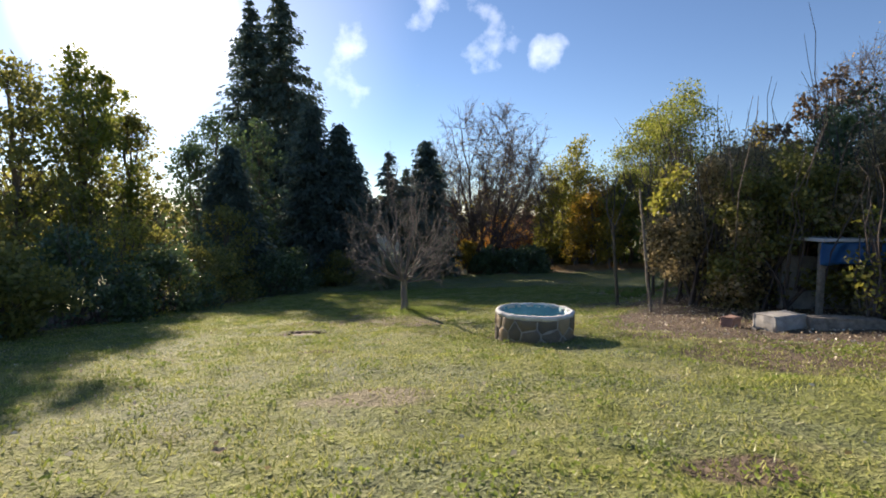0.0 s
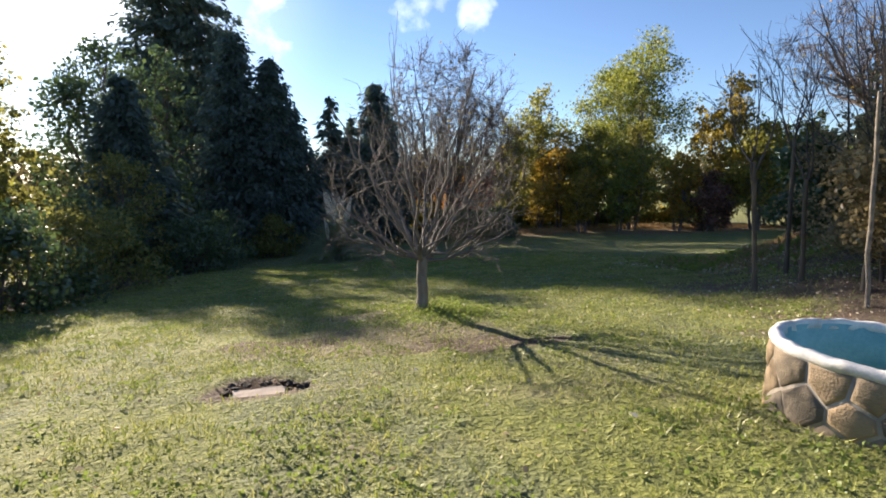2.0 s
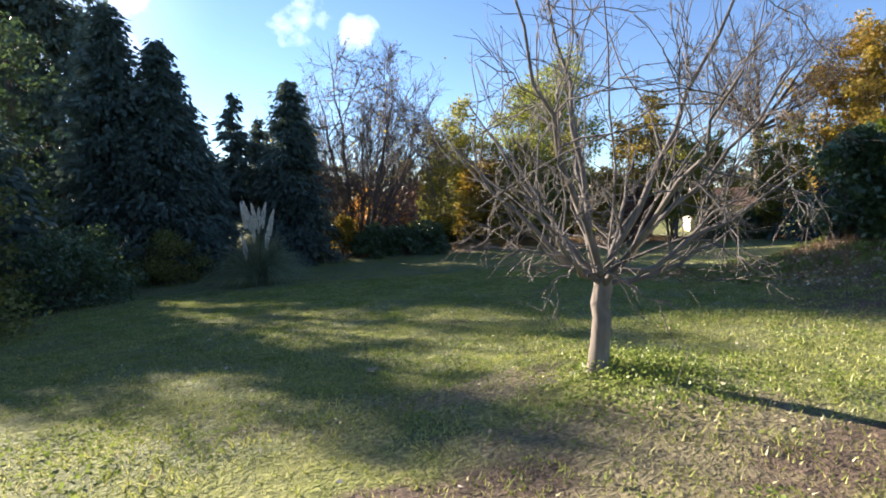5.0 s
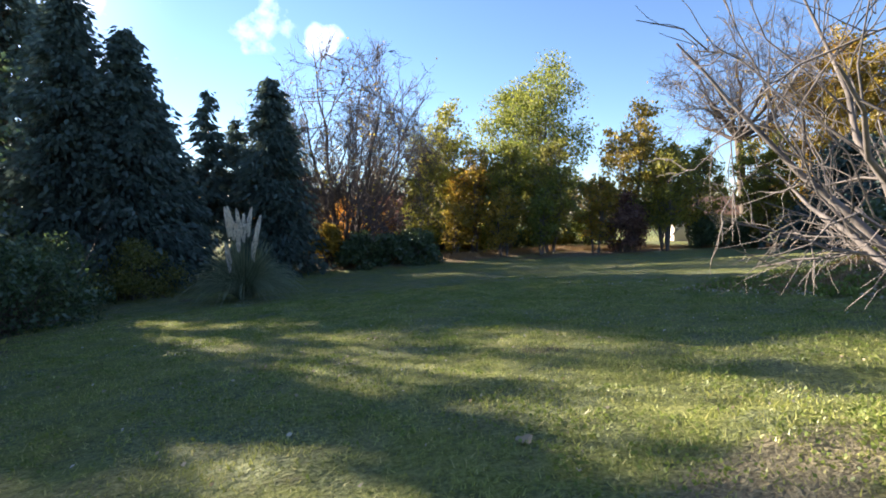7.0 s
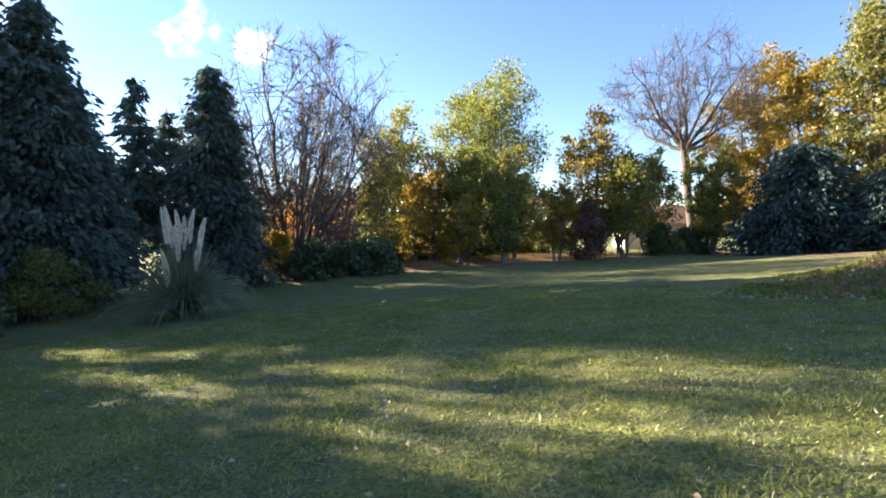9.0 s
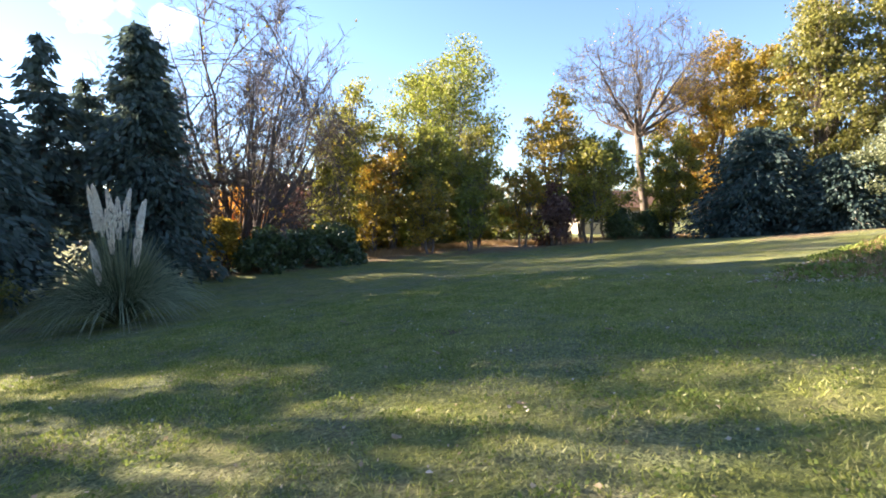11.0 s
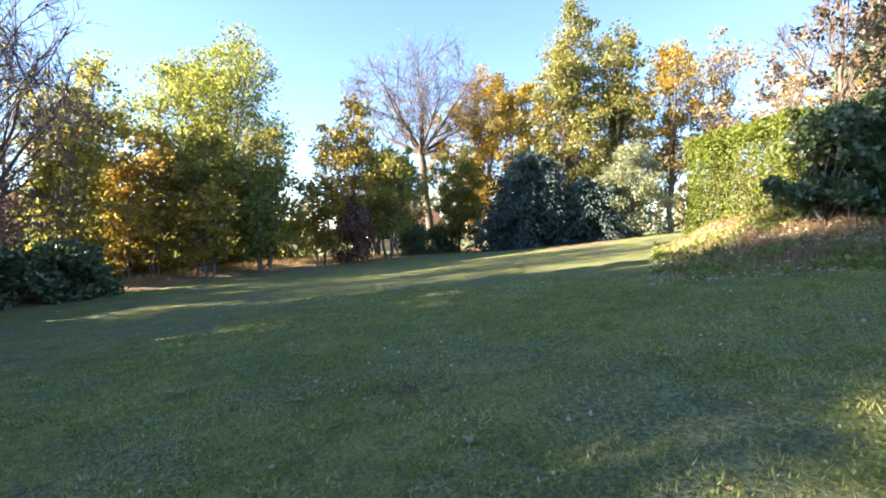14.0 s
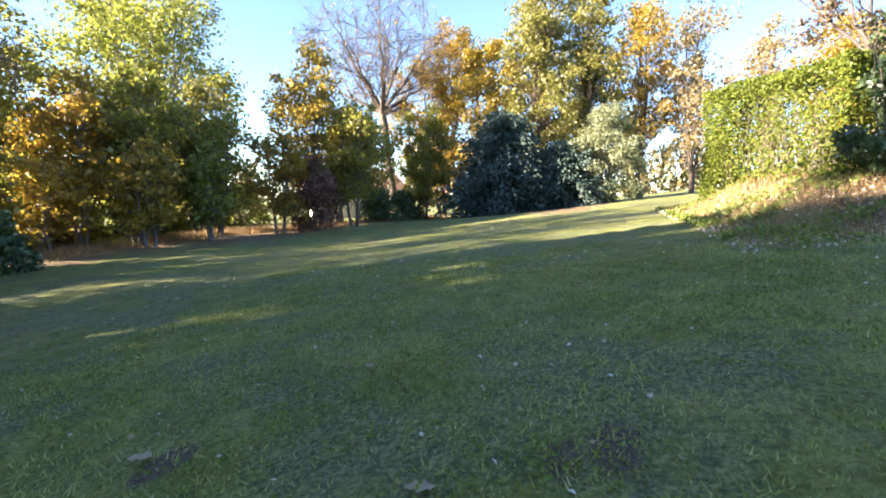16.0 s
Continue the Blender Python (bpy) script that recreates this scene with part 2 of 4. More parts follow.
FIELD_STONE = stone_mat("field_stone", (0.15, (0.1, 0.088, 0.072)), (0.45, (0.21, 0.165, 0.11)), (0.9, (0.44, 0.31, 0.17)), scale=9.0, bump=0.9)
MORTAR = plain_mat("pale_mortar", (0.22, 0.19, 0.15), (0.42, 0.38, 0.32), 9.0, 0.95, 0.5)
RIM = plain_mat("whitewashed_cement", (0.42, 0.42, 0.4), (0.78, 0.78, 0.76), 6.0, 0.9, 0.5)
LINING = plain_mat("turquoise_paint", (0.12, 0.32, 0.33), (0.3, 0.52, 0.52), 4.0, 0.55, 0.3)
CONCRETE = plain_mat("weathered_concrete", (0.2, 0.19, 0.17), (0.55, 0.53, 0.49), 5.0, 0.95, 0.6)
PINK_STONE = plain_mat("pinkish_stone", (0.22, 0.12, 0.09), (0.4, 0.25, 0.19), 7.0, 0.95, 0.6)
SLAB = plain_mat("pale_pinkish_cement", (0.3, 0.25, 0.2), (0.52, 0.44, 0.36), 7.0, 0.95, 0.5)
TARP = plain_mat("blue_tarpaulin", (0.015, 0.08, 0.24), (0.04, 0.17, 0.42), 3.0, 0.4, 0.3)
WHITE_PAINT = plain_mat("white_sheet", (0.5, 0.52, 0.54), (0.78, 0.79, 0.8), 3.0, 0.6, 0.2)
OLD_WOOD = plain_mat("weathered_wood", (0.12, 0.1, 0.08), (0.36, 0.31, 0.25), 12.0, 0.9, 0.5)
CREAM = plain_mat("cream_render", (0.62, 0.56, 0.46), (0.78, 0.72, 0.62), 1.2, 0.9, 0.2)
ROOF = plain_mat("brown_roof_tiles", (0.12, 0.07, 0.05), (0.26, 0.16, 0.11), 3.0, 0.9, 0.5)
DARK_GLASS = plain_mat("dark_glass", (0.02, 0.025, 0.03), (0.04, 0.045, 0.05), 2.0, 0.08, 0.0)
DARK_SOIL = plain_mat("dark_soil", (0.012, 0.009, 0.007), (0.05, 0.035, 0.025), 20.0, 0.95, 0.8)


# ---- ground shape ----
def rise(t, a, b):
    t = min(1.0, max(0.0, (t - a) / (b - a)))
    return t * t * (3 - 2 * t)


def ground_z(x, y):
    """Height of the ground: a lawn that falls ahead, levels out, and has a bank on one side."""
    if y < -8:
        h = 0.912
    elif y < 25:
        h = -0.114 * y
    elif y < 38:
        u = y - 25
        h = -2.85 - 0.114 * u + 0.114 * u * u / 26
    else:
        h = -3.591
    z = h + 0.0332 * max(-20.0, min(x, 24.0))
    e = math.hypot((x - 12.5) / 7.0, (y - 13.0) / 5.0)
    z += 0.8 * rise(-e, -1.03, -0.6)
    z += 0.42 * math.exp(-((x - 5.9) ** 2 + (y - 10.6) ** 2) / 3.2)
    z += rise(-e, -1.05, -0.85) * (0.16 * noise.noise((x * 0.9, y * 0.9, 5.5)) + 0.07 * noise.noise((x * 2.6, y * 2.6, 2.5)))
    if abs(x) < 60 and -20 < y < 70:
        z += 0.05 * noise.noise((x * 0.35, y * 0.35, 3.1)) + 0.03 * noise.noise((x * 1.7, y * 1.7, 8.2)) + 0.02 * noise.noise((x * 3.4, y * 3.4, 1.2))
        z += 0.13 * math.exp(-((x + 0.8) ** 2 + (y - 11.2) ** 2) / 0.8)
    return z


def ground_pit(x, y):
    return -0.16 * rise(-max(abs(x + 2.42) / 0.32, abs(y - 8.64) / 0.17), -1.15, -0.8)


# ---- mesh helpers ----
def raw_mesh(name, verts, faces):
    """A mesh from an array of places and an array of triangles or quads."""
    verts, faces = np.asarray(verts, np.float32), np.asarray(faces, np.int32)
    me = bpy.data.meshes.new(name)
    me.vertices.add(len(verts))
    me.vertices.foreach_set("co", verts.ravel())
    me.loops.add(faces.size)
    me.loops.foreach_set("vertex_index", faces.ravel())
    me.polygons.add(len(faces))
    me.polygons.foreach_set("loop_start", np.arange(0, faces.size, faces.shape[1], dtype=np.int32))
    me.update(calc_edges=True)
    return me


def mesh_part(name, me, material, parent=None, label="", smooth=False):
    if not me.materials:
        me.materials.append(material)
    if smooth:
        me.polygons.foreach_set("use_smooth", [True] * len(me.polygons))
    ob = new(name, me)
    ob.parent = parent
    if label:
        ob["label"] = label
    return ob


def part(name, bm, material, parent=None, label="", smooth=False):
    me = bpy.data.meshes.new(name)
    bm.to_mesh(me)
    bm.free()
    return mesh_part(name, me, material, parent, label, smooth)


def thing(name, at, label, category, group=""):
    ob = new(name)
    ob.location = at
    return tagged(ob, label, category, group)


def box(bm, size, at=(0, 0, 0), bevel=0.0, turn=0.0, jitter=0.0, rng=None):
    m = Matrix.Translation(at) @ Matrix.Rotation(turn, 4, "Z") @ Matrix.Diagonal((*size, 1))
    got = bmesh.ops.create_cube(bm, size=1.0, matrix=m)
    if bevel:
        edges = {e for v in got["verts"] for e in v.link_edges}
        bmesh.ops.bevel(bm, geom=list(edges), offset=bevel, segments=2, affect="EDGES", profile=0.6)
    if jitter:
        for v in bm.verts:
            v.co += Vector([rng.uniform(-jitter, jitter) for _ in range(3)])
    return bm


class Tubes:
    """Collects limbs as tapered tubes and joins them into one mesh."""

    def __init__(self):
        self.v, self.f, self.n = [], [], 0

    def add(self, pts, radii, sides):
        pts = np.asarray(pts, float)
        k = len(pts)
        tan = np.gradient(pts, axis=0)
        tan /= np.linalg.norm(tan, axis=1)[:, None] + 1e-9
        ref = np.array((0.31, 0.95, 0.05)) if abs(tan[0][2]) > 0.6 else np.array((0.02, 0.05, 1.0))
        a = np.cross(tan, ref)
        a /= np.linalg.norm(a, axis=1)[:, None] + 1e-9
        b = np.cross(tan, a)
        ang = np.arange(sides) * (2 * math.pi / sides)
        ring = a[:, None, :] * np.cos(ang)[None, :, None] + b[:, None, :] * np.sin(ang)[None, :, None]
        self.v.append((pts[:, None, :] + ring * np.asarray(radii)[:, None, None]).reshape(-1, 3))
        i, j = np.meshgrid(np.arange(k - 1), np.arange(sides), indexing="ij")
        j2 = (j + 1) % sides
        self.f.append(np.stack((i * sides + j, i * sides + j2, (i + 1) * sides + j2, (i + 1) * sides + j), -1).reshape(-1, 4) + self.n)
        self.n += k * sides

    def mesh(self, name):
        return raw_mesh(name, np.concatenate(self.v), np.concatenate(self.f))


def leaves_mesh(name, places, size, rng, long=1.5, down=0.25, ways=None):
    """Leaves as small folded blades of two triangles, one at each place."""
    places = np.asarray(places, float)
    n = len(places)
    way = rng.normal(size=(n, 3)) if ways is None else np.asarray(ways) + rng.normal(size=(n, 3)) * 0.35
    way[:, 2] -= down
    way /= np.linalg.norm(way, axis=1)[:, None] + 1e-9
    side = np.cross(way, rng.normal(size=(n, 3)))
    side /= np.linalg.norm(side, axis=1)[:, None] + 1e-9
    up = np.cross(side, way)
    s = (size * rng.uniform(0.55, 1.35, n))[:, None]
    base, tip = places - way * s * long * 0.5, places + way * s * long * 0.5
    mid = places - way * s * 0.1 * long + up * s * 0.18
    v = np.stack((base, mid + side * s * 0.5, tip, mid - side * s * 0.5), 1).reshape(-1, 3)
    q = np.arange(n)[:, None] * 4
    f = np.concatenate((q + (0, 1, 2), q + (0, 2, 3)), 1).reshape(-1, 3)
    return raw_mesh(name, v, f)


def scatter(rng, n, spread):
    """Places round a point, dense in the middle, none far off."""
    d = rng.normal(size=(n, 3))
    r = np.linalg.norm(d, axis=1)[:, None]
    return d / r * np.minimum(r, 1.5 + 1.0 * rng.uniform(0, 1, (n, 1))) * np.asarray(spread)


def arc(p, q, bend, k, rng, wob=0.0):
    """A limb's line from p to q that sags or lifts by bend."""
    p, q = np.asarray(p, float), np.asarray(q, float)
    t = np.linspace(0, 1, k)[:, None]
    line = p + (q - p) * t + np.array((0, 0, bend)) * (4 * t * (1 - t))
    if wob:
        line[1:-1] += rng.normal(size=(k - 2, 3)) * wob
    return line


# ---- plants ----
def leafy_tree(x, y, height, width, material, label, seed, crown_from=0.25, clumps=46, leaves=9000, leaf=0.2, bark=BARK,
               name="tree", group="", top=0.75, lean=(0, 0), fill=0.85, stems=1, droop=0.25, ivy=0.0):
    """A broad-leaved tree: trunk, limbs to every clump of the crown, and a crown of single leaves."""
    rng = np.random.default_rng(seed)
    root = thing(name, (x, y, ground_z(x, y) - 0.05), label, "tree", group)
    r0 = 0.014 * height / stems ** 0.5 + 0.02
    rx = width / 2
    trunk, limbs = Tubes(), Tubes()
    heads = []
    for s in range(stems):
        way = 2 * math.pi * (s + rng.uniform(-0.25, 0.25)) / stems
        out = np.array((math.cos(way), math.sin(way))) if stems > 1 else np.zeros(2)
        foot = out * 0.12 * stems ** 0.5
        tall = height * (0.97 if s == 0 else rng.uniform(0.72, 0.92))
        head = np.array((lean[0], lean[1], tall)) + np.append(out * width * (0.08 if s == 0 else rng.uniform(0.18, 0.3)), 0)
        line = arc((foot[0], foot[1], 0), head, 0, 9, rng, 0.012 * height)
        trunk.add(line, np.linspace(r0 * 1.15, r0 * 0.15, 9), 7)
        heads.append(line)
    places = []
    leaves, leaf, clumps = int(leaves * 1.5), leaf * 0.86, int(clumps * 2.4)
    per = leaves // clumps
    reach = rx * (1.0 if stems == 1 else 0.72)
    for count in range(clumps):
        k = count % stems
        stem = heads[k]
        u = rng.uniform(crown_from, 1.0)
        swell = math.sin(math.pi * min(1.0, 0.14 + 0.86 * (u - crown_from) / (1 - crown_from))) ** (0.35 + 0.5 * (1 - top))
        i = min(7, int(u * 8))
        axis_point = stem[i] + (stem[i + 1] - stem[i]) * (u * 8 - i)
        a = rng.uniform(0, 2 * math.pi)
        lump = 1 + 0.45 * noise.noise((math.cos(a) * 1.3 + seed, math.sin(a) * 1.3, u * 3.5 + 7 * k))
        r = reach * swell * lump * rng.uniform(0.05, 1.0) ** 0.6
        c = axis_point + np.array((math.cos(a) * r, math.sin(a) * r, rng.normal() * 0.02 * height))
        start = stem[min(7, max(1, int(i * rng.uniform(0.55, 0.95))))]
        limbs.add(arc(start, c, 0.06 * np.linalg.norm(c - start), 5, rng, 0.03 * width / 6), np.linspace(r0 * 0.32 * (1 - i / 11), 0.01, 5), 4)
        spread = fill * width / clumps ** 0.42 * rng.uniform(0.3, 0.62)
        pts = c + scatter(rng, per, (spread, spread, spread * 0.8))
        places.append(pts)
        for _ in range(3):
            limbs.add(arc(c + (start - c) * rng.uniform(0, 0.3), pts[rng.integers(per)], 0, 3, rng), (0.018, 0.011, 0.005), 3)
    if ivy:
        k = int(ivy * 2500)
        stem = heads[0]
        hh = rng.uniform(0.02, 0.75, k) * 8
        ii = hh.astype(int)
        base = stem[ii] + (stem[ii + 1] - stem[ii]) * (hh - ii)[:, None]
        mesh_part("ivy", leaves_mesh("ivy", base + rng.normal(size=(k, 3)) * (r0 * 1.6, r0 * 1.6, 0.2), leaf * 0.9, rng), DARK_GREEN, root, "dark ivy climbing the trunk")
    mesh_part("trunk", trunk.mesh("trunk"), bark, root, smooth=True)
    tagged(mesh_part("branchwork", limbs.mesh("branchwork"), bark, root, smooth=True), kind="stuff")
    mesh_part("crown", leaves_mesh("crown", np.concatenate(places), leaf, rng, down=droop), material, root)
    return root


def conifer(x, y, height, width, material, label, seed, name="conifer", tiers=26, per=9, leaf=0.28, bare=0.06, ragged=0.3, group="", droop=0.25, blunt=0.75):
    """A conifer: straight trunk and drooping boughs hung with needle sprays, longest near the ground."""
    rng = np.random.default_rng(seed)
    root = thing(name, (x, y, ground_z(x, y) - 0.05), label, "conifer", group)
    r0 = 0.016 * height + 0.03
    trunk, boughs = Tubes(), Tubes()
    stem = arc((0, 0, 0), (rng.normal() * 0.02 * height, rng.normal() * 0.02 * height, height), 0, 9, rng, 0.006 * height)
    trunk.add(stem, np.linspace(r0, 0.02, 9), 7)
    places, ways = [], []
    for t in range(tiers):
        u = bare + (1 - bare) * (t + rng.uniform(-0.3, 0.3)) / tiers
        u = min(0.985, max(bare, u))
        reach = width / 2 * ((1 - u) / (1 - bare)) ** blunt + 0.15
        for b in range(per):
            ang = rng.uniform(0, 2 * math.pi)
            ln = reach * rng.uniform(1 - ragged, 1 + ragged * 0.45)
            i = min(7, int(u * 8))
            p = stem[i] + (stem[i + 1] - stem[i]) * (u * 8 - i)
            q = p + np.array((math.cos(ang) * ln, math.sin(ang) * ln, -droop * ln + 0.25 * ln * u))
            line = arc(p, q, 0.08 * ln, 5, rng, 0.01 * ln)
            boughs.add(line, np.linspace(0.02 + 0.012 * ln, 0.006, 5), 3)
            k = max(5, int(9 * ln / leaf * 0.55))
            s = rng.uniform(0.12, 1.03, k)
            j = np.minimum(3, (s * 4).astype(int))
            on = line[j] + (line[j + 1] - line[j]) * (s * 4 - j)[:, None]
            off = rng.normal(size=(k, 3)) * np.array((0.24, 0.24, 0.2)) * (0.35 + ln * 0.3)
            off[:, 2] -= 0.04 * ln
            places.append(on + off)
            ways.append(np.tile((math.cos(ang), math.sin(ang), -0.5), (k, 1)) + off)
    mesh_part("trunk", trunk.mesh("trunk"), BARK, root, smooth=True)
    tagged(mesh_part("branchwork", boughs.mesh("branchwork"), BARK, root, smooth=True), kind="stuff")
    mesh_part("needles", leaves_mesh("needles", np.concatenate(places), leaf, rng, long=2.2, down=0.3, ways=np.concatenate(ways)), material, root)
    return root


def grow(tubes, p, d, length, radius, level, kids, rng, rise_pull, spread, tips, wob=0.16, shrink=0.62, least=0.003):
    """One bare limb with its side limbs, level by level."""
    k = 6 if level > 1 else 4 if level == 1 else 3
    step = length / (k - 1)
    pts, d = [np.array(p, float)], np.array(d, float)
    for _ in range(k - 1):
        d = d + rng.normal(size=3) * wob + np.array((0, 0, rise_pull))
        d /= np.linalg.norm(d)
        pts.append(pts[-1] + d * step)
    pts = np.array(pts)
    tubes.add(pts, np.maximum(np.linspace(radius, radius * (0.3 if level else 0.4), k), least * (1 + 0.6 * level)), 6 if level > 2 else 4 if level == 2 else 3)
    if level == 0:
        tips.append(pts[-1])
        return
    for c in range(kids[level - 1]):
        u = rng.uniform(0.25 if least < 0.005 else 0.35, 1.0)
        i = min(k - 2, int(u * (k - 1)))
        q = pts[i] + (pts[i + 1] - pts[i]) * (u * (k - 1) - i)
        way = (pts[i + 1] - pts[i]) / step + rng.normal(size=3) * spread
        way /= np.linalg.norm(way)
        grow(tubes, q, way, length * shrink * rng.uniform(0.7, 1.2) * (1.1 - 0.35 * u if least < 0.005 else 1.3 - 0.75 * u), radius * (1 - 0.6 * u) * 0.55, level - 1, kids, rng, rise_pull, spread, tips, wob, shrink, least)


def bare_tree(x, y, trunk_h, trunk_r, stems, stem_len, kids, label, seed, bark, twig, open_angle=35, rise_pull=0.1, spread=0.45, name="bare_tree",
              lean=(0, 0), rest_leaves=0, rest_mat=None, wob=0.14, shrink=0.62, leaf=0.14, from_ground=False, group="", least=0.003):
    """A leafless tree: trunk, spreading stems and their twigs; a few last leaves may hang on."""
    rng = np.random.default_rng(seed)
    root = thing(name, (x, y, ground_z(x, y) - 0.05), label, "tree", group)
    trunk, tips = Tubes(), []
    head = np.array((lean[0], lean[1], trunk_h))
    if not from_ground:
        line = arc((0, 0, 0), head, 0, 7, rng, trunk_r * 0.12)
        trunk.add(line, trunk_r * np.array((1.35, 1.08, 1.0, 0.95, 0.93, 1.0, 0.9)), 10)
    for s in range(stems):
        ang = 2 * math.pi * (s + rng.uniform(-0.3, 0.3)) / stems
        tilt = radians(open_angle * rng.uniform(0.35, 1.15))
        d = np.array((math.cos(ang) * math.sin(tilt), math.sin(ang) * math.sin(tilt), math.cos(tilt)))
        d[:2] += np.array(lean) / max(trunk_h, 1) * 0.5
        p = np.array((math.cos(ang) * 0.25, math.sin(ang) * 0.25, 0)) if from_ground else head - np.array((0, 0, rng.uniform(0, 0.18) * trunk_h)) + d * trunk_r * 0.2
        limbs = Tubes()
        grow(limbs, p, d, stem_len * rng.uniform(0.8, 1.1), trunk_r * (0.75 if from_ground else 0.5), len(kids), kids, rng, rise_pull, spread, tips, wob, shrink, least)
        mesh_part("branch", limbs.mesh("branch"), twig, root, smooth=True)
    if from_ground:
        trunk.add(arc((0, 0, -0.1), (0, 0, 0.5), 0, 4, rng, 0.02), (trunk_r * 2.6, trunk_r * 2.2, trunk_r * 1.8, trunk_r * 0.6), 9)
    mesh_part("trunk", trunk.mesh("trunk"), bark, root, smooth=True)
    if rest_leaves:
        tips = np.array(tips)
        pick = tips[rng.integers(len(tips), size=rest_leaves)] + rng.normal(size=(rest_leaves, 3)) * 0.25
        mesh_part("last_leaves", leaves_mesh("last_leaves", pick, leaf, rng), rest_mat, root)
    return root


def dome_tree(x, y, height, width, fork, trunk_r, counts, label, seed, bark, twig, lean=(0, 0), low=0.25, stems_from=0.0, least=0.005, bow=0.08,
              name="bare_tree", rest_leaves=0, rest_mat=None, leaf=0.12, shoots=0, thick=0.5, shoot_h=0.3, mid=0.4):
    """A leafless tree whose limbs fan out from a fork and end in a rounded crown of fine twigs."""
    rng = np.random.default_rng(seed)
    root = thing(name, (x, y, ground_z(x, y) - 0.05), label, "tree")
    head = np.array((lean[0], lean[1], fork))
    tall, half = height - fork, width / 2

    def rim(d, f):
        """The crown's edge in direction d from the fork, f of the way out."""
        d = np.array((d[0], d[1], max(d[2], 0.03)))
        d /= np.linalg.norm(d)
        scale = np.array((1 / half, 1 / half, 1 / (tall * (1 - mid))))
        p, q = np.array((0, 0, -tall * mid)) * scale, d * scale
        a, b, c = q @ q, p @ q, p @ p - 1
        return head + d * f * (math.sqrt(max(0.0, b * b - a * c)) - b) / a

    trunk = Tubes()
    if fork > 0.3:
        line = arc((0, 0, 0), head, 0, 8, rng, trunk_r * 0.14)
        trunk.add(line, trunk_r * np.array((1.45, 1.12, 1.02, 0.98, 0.95, 0.94, 0.98, 0.85)), 12)
    else:
        trunk.add(arc((0, 0, -0.1), (0, 0, 0.5), 0, 4, rng, 0.02), (trunk_r * 2.4, trunk_r * 2.0, trunk_r * 1.7, trunk_r * 0.6), 9)
    mesh_part("trunk", trunk.mesh("trunk"), bark, root, smooth=True)
    tips = []
    for s in range(counts[0]):
        limbs = Tubes()
        az = 2 * math.pi * (s * 0.618 + rng.uniform(-0.06, 0.06))
        el = math.asin(min(0.98, low + (1 - low) * ((s + 0.5) / counts[0]) ** 0.8))
        d0 = np.array((math.cos(az) * math.cos(el), math.sin(az) * math.cos(el), math.sin(el)))
        p0 = head - np.array((0, 0, rng.uniform(0, 0.16) * min(fork, 1.2))) if fork > 0.3 else np.array((math.cos(az), math.sin(az), 0)) * stems_from
        r0 = trunk_r * thick * rng.uniform(0.8, 1.1)
        stem = arc(p0, rim(d0, rng.uniform(0.86, 1.0)), -bow * tall * math.cos(el), 9, rng, 0.007 * height)
        limbs.add(stem, np.maximum(np.linspace(r0, 0.006, 9), least), 7)
        for _ in range(counts[1]):
            u = rng.uniform(0.16, 0.95) * 8
            i = int(u)
            a = stem[i] + (stem[i + 1] - stem[i]) * (u - i)
            d1 = d0 + rng.normal(size=3) * 0.3
            b = rim(d1, rng.uniform(max(0.55, u / 8), 1.0))
            if np.linalg.norm(b - a) > 0.55 * height:
                b = a + (b - a) * 0.55
            one = arc(a, b, 0.05 * np.linalg.norm(b - a) * rng.normal(), 6, rng, 0.007 * height)
            r1 = max(least * 1.3, r0 * 0.45 * (1 - u / 10))
            limbs.add(one, np.linspace(r1, least, 6), 4)
            for _ in range(counts[2]):
                v = rng.uniform(0.2, 0.98) * 5
                j = int(v)
                q = one[j] + (one[j + 1] - one[j]) * (v - j)
                w = (b - a) / (np.linalg.norm(b - a) + 1e-9) + rng.normal(size=3) * 0.5 + np.array((0, 0, 0.12))
                w /= np.linalg.norm(w)
                two = arc(q, q + w * height * rng.uniform(0.05, 0.12), 0.01 * height * rng.normal(), 4, rng, 0.003 * height)
                limbs.add(two, np.linspace(least * 1.1, least * 0.6, 4), 3)
                for _ in range(counts[3]):
                    o = two[rng.integers(1, 4)]
                    w2 = w + rng.normal(size=3) * 0.6
                    e = o + w2 / np.linalg.norm(w2) * height * rng.uniform(0.025, 0.06)
                    limbs.add(np.stack((o, (o + e) / 2 + rng.normal(size=3) * 0.003 * height, e)), np.array((0.7, 0.55, 0.35)) * least, 3)
                    tips.append(e)
        for _ in range(shoots):
            u = rng.uniform(3.0, 7.9)
            a = stem[int(u)]
            b = a + np.array((rng.normal() * 0.1, rng.normal() * 0.1, 1.0)) * height * rng.uniform(0.5, 1.0) * shoot_h
            limbs.add(arc(a, b, 0, 5, rng, 0.006 * height), np.linspace(least * 1.7, least * 0.5, 5), 4)
        mesh_part("branch", limbs.mesh("branch"), twig, root, smooth=True)
    if rest_leaves:
        tips = np.array(tips)
        pick = tips[rng.integers(len(tips), size=rest_leaves)] + rng.normal(size=(rest_leaves, 3)) * 0.25
        mesh_part("last_leaves", leaves_mesh("last_leaves", pick, leaf, rng), rest_mat, root)
    return root


